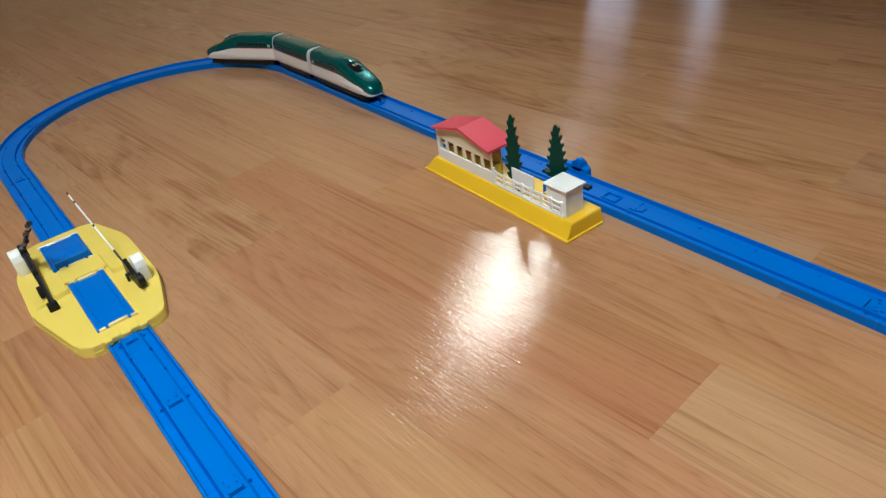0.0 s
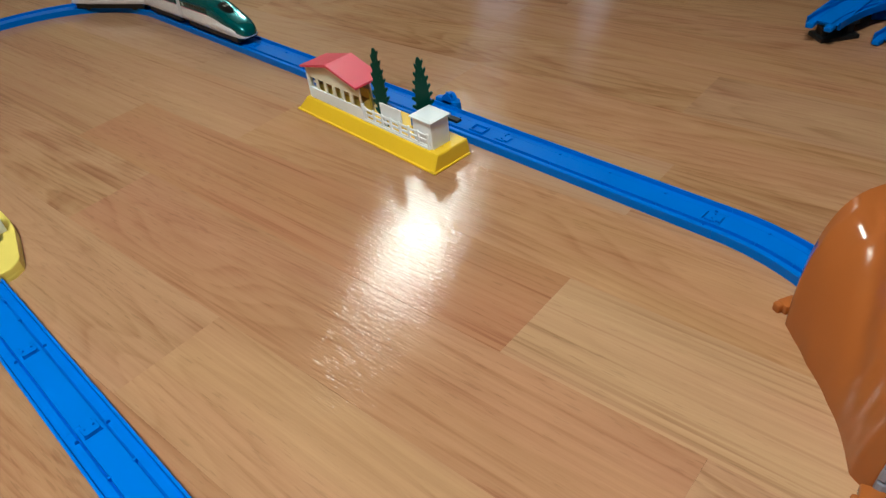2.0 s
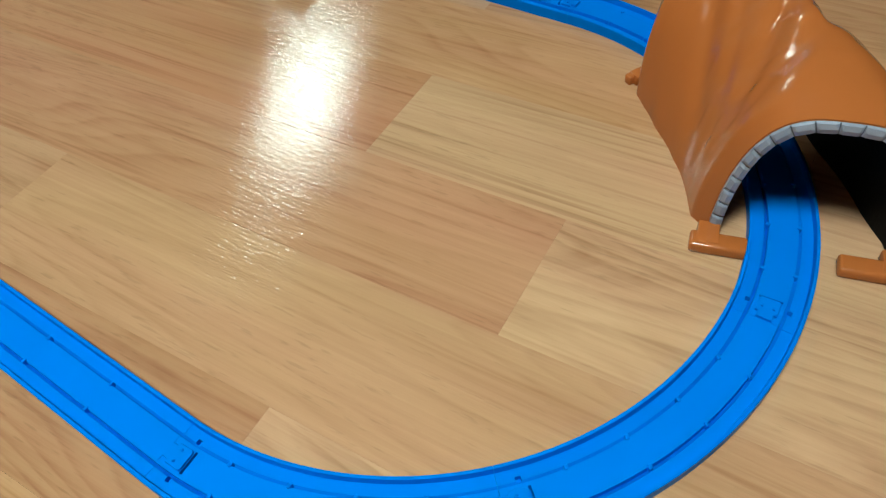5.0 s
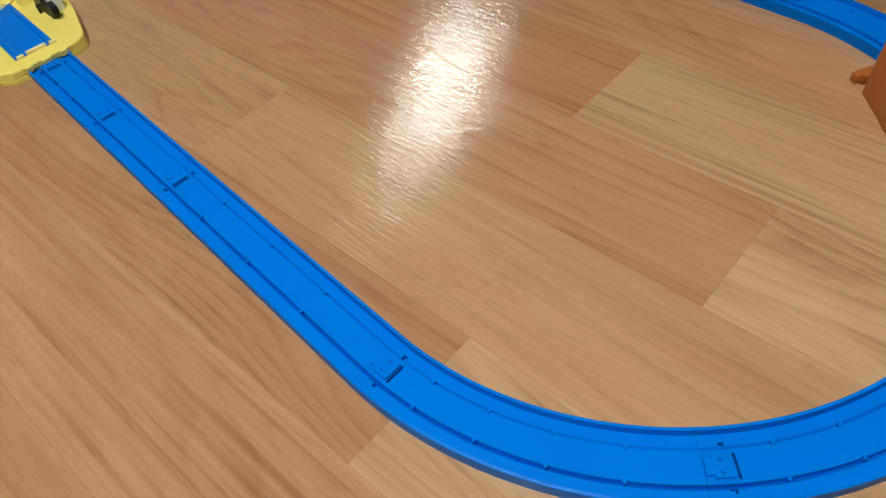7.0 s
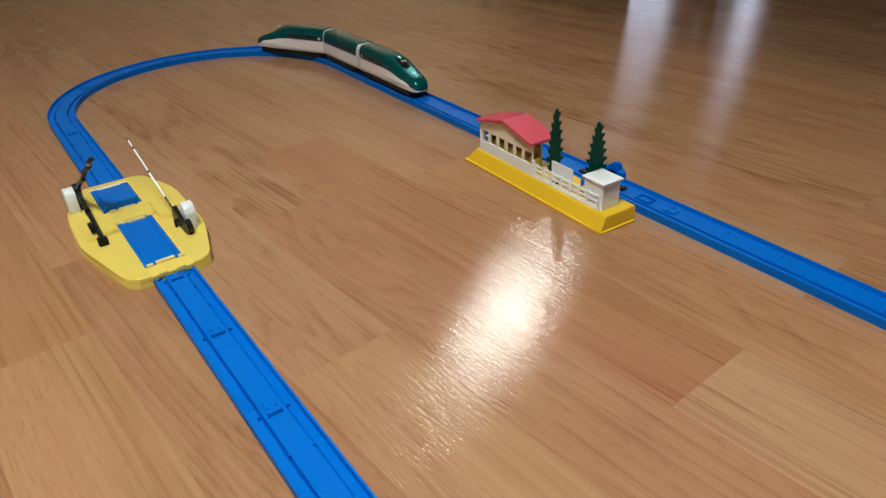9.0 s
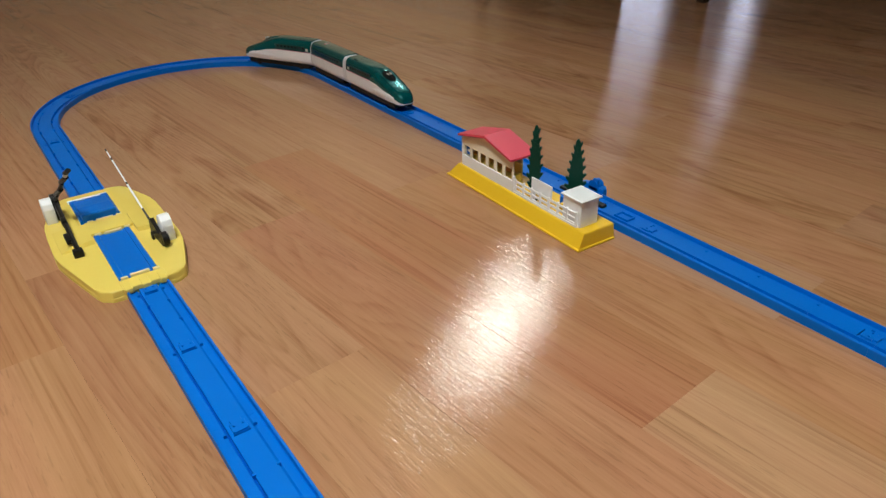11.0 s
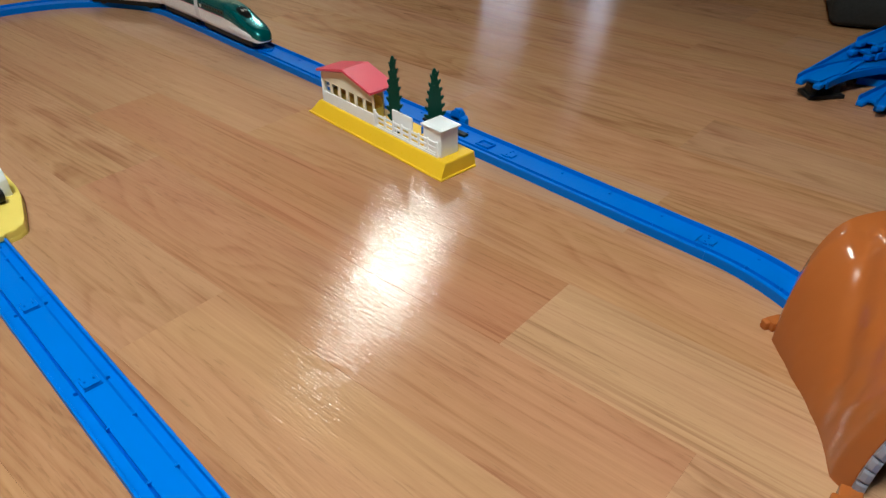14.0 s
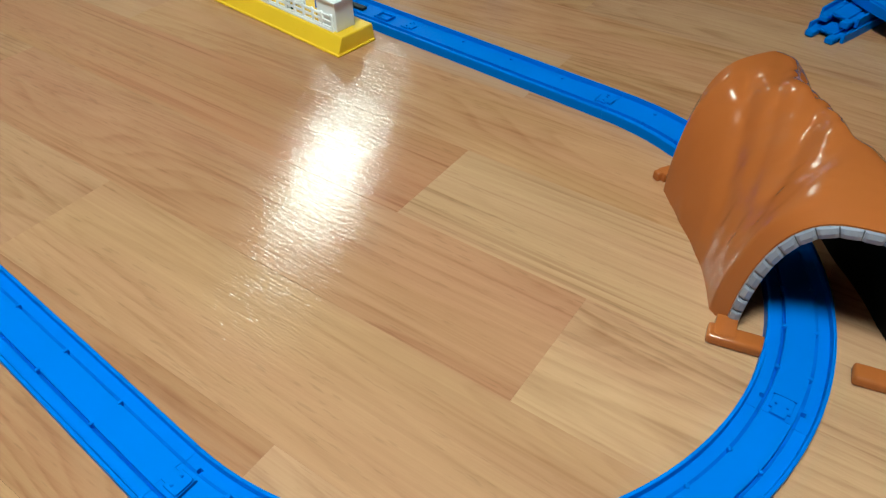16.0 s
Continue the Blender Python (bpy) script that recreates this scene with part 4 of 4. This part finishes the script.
TRAIN_NOSE = right_at(0.561)
END_LENGTH = 0.152
STRETCH = Matrix.Diagonal((1, END_LENGTH / 0.1375, 1, 1))
CARS = "coupled cars of the toy train"
front = end_car("teal green and white toy bullet train end car on blue rails", CARS)
front.matrix_world = car_pose(TRAIN_NOSE + END_LENGTH, TRAIN_NOSE) @ STRETCH
mid_tail = TRAIN_NOSE + END_LENGTH + 0.012
middle = middle_car("teal green and white toy train middle car on blue rails", CARS)
middle.matrix_world = car_pose(mid_tail + 0.108, mid_tail)
copy_thing(front, car_pose(mid_tail + 0.108 + 0.012, mid_tail + 0.108 + 0.012 + END_LENGTH))


# ---------------------------------------------------------------- spare track heap
def loose_rail(name, m, length, radius, label, branch=0.0):
    """A spare rail piece lying in the heap; radius 0 is a straight one. Starts at its origin towards +y. A branch adds a second, curved way."""
    def way(bm, length, radius, sink):
        def at(u, s, z):
            if not radius:
                return (u, s, z)
            a = s / radius
            return (-radius + (radius + u) * math.cos(a), (radius + u) * math.sin(a), z)

        n = 2 if not radius else 16
        rings = []
        for i in range(n + 1):
            s = length * i / n
            rings.append([at(-W, s, 0)] + [at(u, s, heights(u, False) - sink) for u in COLS] + [at(W, s, 0), at(W - 0.003, s, 0), at(W - 0.003, s, 0.004), at(-W + 0.003, s, 0.004), at(-W + 0.003, s, 0)])
        loft(bm, rings)

    bm = bmesh.new()
    way(bm, length, radius, 0.0)
    if branch:
        way(bm, 0.165, branch, 0.0003)
    ob = part(name, bm, BLUE, None, smooth=25)
    ob.matrix_world = m
    tagged(ob, label, "toy track", "heap of spare track pieces")
    for k in (-1, 1):
        part("end_prong", boxed(k * 0.010 - 0.0042, k * 0.010 + 0.0042, -0.012, -0.0003, 0.0005, 0.0062, 0.001, 1), BLUE, ob)
    return ob


def pier(m):
    t = thing("bridge_pier", m, "black plastic bridge pier under spare blue rails", "toy pier", "piers in the track heap")
    part("foot", boxed(-0.022, 0.022, -0.014, 0.014, 0, 0.005, 0.0012), BLACK, t)
    bm = bmesh.new()
    for k in (-1, 1):
        box(bm, k * 0.014 - 0.004, k * 0.014 + 0.004, -0.007, 0.007, 0.0048, 0.0150, 0.001)
    part("legs", bm, BLACK, t)
    part("cap", boxed(-0.021, 0.021, -0.010, 0.010, 0.0149, 0.0180, 0.001), BLACK, t)
    return t


SPARE = "spare bright blue plastic rail in a loose heap"
pier(pose(0.812, -0.030, 0, 0, 0, -40))
pier(pose(0.985, -0.045, 0, 0, 0, 10))
loose_rail("spare_switch_rail", pose(0.788, -0.024, 0.0182, 0, 0, -92), 0.216, 0, "spare bright blue forked plastic rail on black piers", -0.21)
loose_rail("spare_rail", pose(0.900, -0.038, 0.0268, 0, 0, -100), 0.165, -0.21, SPARE)
loose_rail("spare_rail", pose(0.912, -0.040, 0.0354, 0, 0, -97), 0.108, 0, SPARE)
loose_rail("spare_rail", pose(0.818, -0.086, 0.0002, 0, 0, -98), 0.216, 0, SPARE)
loose_rail("spare_rail", pose(0.800, -0.110, 0.0089, 0, 0, -86), 0.108, 0, SPARE)
loose_rail("spare_rail", pose(0.662, -0.191, 0.0002, 0, 0, -104), 0.108, 0, SPARE)
loose_rail("spare_rail", pose(0.682, -0.194, 0.0089, 0, 0, -100), 0.108, 0, SPARE)
loose_rail("spare_rail", pose(0.775, -0.168, 0.0176, 0, 0, 122), 0.165, 0.21, SPARE)
loose_rail("spare_rail", pose(0.900, -0.200, 0.0002, 0, 0, -20), 0.165, 0.21, SPARE)

bag = thing("black_bag", pose(1.073, 0.066, 0, 0, 0, 24), "low black fabric bag on the floor", "bag")
bm = bmesh.new()
loft(bm, [[(x0, y0, z), (x1, y0, z), (x1, y1, z), (x0, y1, z)] for x0, x1, y0, y1, z in ((0.006, 0.294, -0.354, -0.006, 0.0), (0.0, 0.30, -0.36, 0.0, 0.02), (0.004, 0.296, -0.356, -0.004, 0.07), (0.03, 0.27, -0.33, -0.03, 0.092))])
bmesh.ops.bevel(bm, geom=bm.edges[:], offset=0.012, segments=3, profile=0.5, affect="EDGES")
part("bag_body", bm, CLOTH, bag, "", 60)
part("strap", boxed(0.06, 0.24, -0.19, -0.16, 0.091, 0.097, 0.002), CLOTH, bag)


# ---------------------------------------------------------------- furniture
def table():
    t = thing("table", pose(1.372, 0.775, 0, 0, 0, -4), "dark stained wooden table with slim legs", "table")
    for x, y in ((0, 0), (0.52, 0), (0, 0.9), (0.52, 0.9)):
        bm = bmesh.new()
        loft(bm, [[(x + sx * w, y + sy * w, z) for sx, sy in ((-1, -1), (1, -1), (1, 1), (-1, 1))] for w, z in ((0.0085, 0.0), (0.0095, 0.002), (0.018, 0.69))])
        part("leg", bm, DARKWOOD, t)
    part("apron", boxed(-0.01, 0.53, -0.01, 0.91, 0.62, 0.69, 0.002), DARKWOOD, t)
    part("tabletop", boxed(-0.08, 0.60, -0.08, 0.98, 0.69, 0.72, 0.006), DARKWOOD, t)
    return t


table()


# out of view, added as a dark mass for the right-hand floor to reflect
def sofa():
    t = thing("sofa", pose(2.10, 1.00, 0, 0, 0, 0), "unseen black sofa shape added to darken the floor's reflection", "sofa")
    for x, y in ((0.06, -0.06), (0.78, -0.06), (0.06, -1.74), (0.78, -1.74)):
        part("foot", rod(bmesh.new(), (x, y, 0), (x, y, 0.07), 0.02, 12, 0.025), DARKWOOD, t)
    part("base", boxed(0, 0.84, -1.80, 0, 0.069, 0.30, 0.03, 3), CLOTH, t, "", 50)
    for a, b in ((-0.88, -0.17), (-1.62, -0.90)):
        part("seat_cushion", boxed(-0.01, 0.60, a, b, 0.299, 0.44, 0.04, 3), CLOTH, t, "", 50)
    part("backrest", boxed(0.60, 0.84, -1.80, 0, 0.299, 0.80, 0.05, 3), CLOTH, t, "", 50)
    for a, b in ((-0.16, 0.0), (-1.80, -1.64)):
        part("armrest", boxed(0, 0.60, a, b, 0.299, 0.60, 0.04, 3), CLOTH, t, "", 50)
    return t


sofa()
chest = thing("wooden_box", pose(1.362, 1.003, 0, 0, 0, -36), "small dark wooden box standing under the table", "box")
part("body", boxed(-0.145, 0.0, 0.0, 0.24, 0.008, 0.22, 0.004), DARKWOOD, chest)
part("plinth", boxed(-0.140, -0.005, 0.005, 0.235, 0.0, 0.009), BLACK, chest)
part("lid", boxed(-0.150, 0.005, -0.005, 0.245, 0.2205, 0.24, 0.004), DARKWOOD, chest)


# ---------------------------------------------------------------- floor
floor = tagged(part("floor", boxed(X0, X1, Y0, Y1, -0.03, -0.0045), SUBFLOOR), "glossy brown oak laminate floor in staggered strips", "floor", kind="structure")
STRIP = 0.0893
KNOWN = {-2: -0.26, -1: -0.125, 0: 0.131, 1: -0.209, 2: -0.065}
PALE, ROSY, BROWN_TONE, WARM = (1.09, 1.13, 1.14), (0.95, 0.85, 0.82), (0.86, 0.81, 0.74), (1.01, 1.01, 1.00)
# look of some strips: (row, from, to) -> tint and share of straight grain
STAIN = {(-1, -9.0, -0.125): (PALE, 0.3), (-1, -0.125, 0.7): (BROWN_TONE, 0.3), (0, -9.0, 0.131): (WARM, 0.45), (0, 0.131, 0.8): ((0.98, 0.97, 0.95), 0.5),
         (1, -9.0, -0.209): (PALE, 0.1), (1, -0.209, 0.4): (ROSY, 0.45), (2, -9.0, -0.065): (PALE, 0.75), (2, -0.065, 0.6): (ROSY, 1.0),
         (3, -9.0, 0.5): (WARM, 0.4), (-2, -9.0, 9.0): ((0.95, 0.91, 0.84), 0.6), (-3, -9.0, 9.0): ((0.88, 0.83, 0.76), 0.4)}
ca, sa = math.cos(radians(FLOOR_TURN)), math.sin(radians(FLOOR_TURN))
rng = random.Random(7)
rest = bmesh.new()
near_count = 0
for k in range(-32, 44):
    u0 = 0.0345 + STRIP * k
    v = KNOWN.get(k, rng.uniform(-0.6, 0.0))
    cuts = [v]
    while cuts[-1] < 4.4:
        cuts.append(cuts[-1] + rng.uniform(0.54, 0.70))
    while cuts[0] > -2.6:
        cuts.insert(0, cuts[0] - rng.uniform(0.54, 0.70))
    for v0, v1 in zip(cuts, cuts[1:]):
        g = 0.00004
        quad = [(u * ca - w * sa, u * sa + w * ca) for u, w in ((u0 + g, v0 + g), (u0 + STRIP - g, v0 + g), (u0 + STRIP - g, v1 - g), (u0 + g, v1 - g))]
        if max(q[0] for q in quad) < X0 or min(q[0] for q in quad) > X1 or max(q[1] for q in quad) < Y0 or min(q[1] for q in quad) > Y1:
            continue
        quad = [(min(max(x, X0), X1), min(max(y, Y0), Y1)) for x, y in quad]
        cx, cy = sum(q[0] for q in quad) / 4, sum(q[1] for q in quad) / 4
        if -0.8 < cx < 2.2 and -0.6 < cy < 2.1 and near_count < 300:
            near_count += 1
            strip = part("strip", prism(bmesh.new(), quad, -0.004, 0.0), FLOOR_PIECE, floor)
            strip.color = (1, 1, 1, rng.uniform(0.1, 0.8))
            for (row, lo, hi), (tint, share) in STAIN.items():
                if row == k and lo <= (v0 + v1) / 2 < hi:
                    strip.color = (*tint, share)
        else:
            prism(rest, quad, -0.004, 0.0)
tagged(part("outer_strips", rest, FLOOR_REST, floor), kind="stuff")
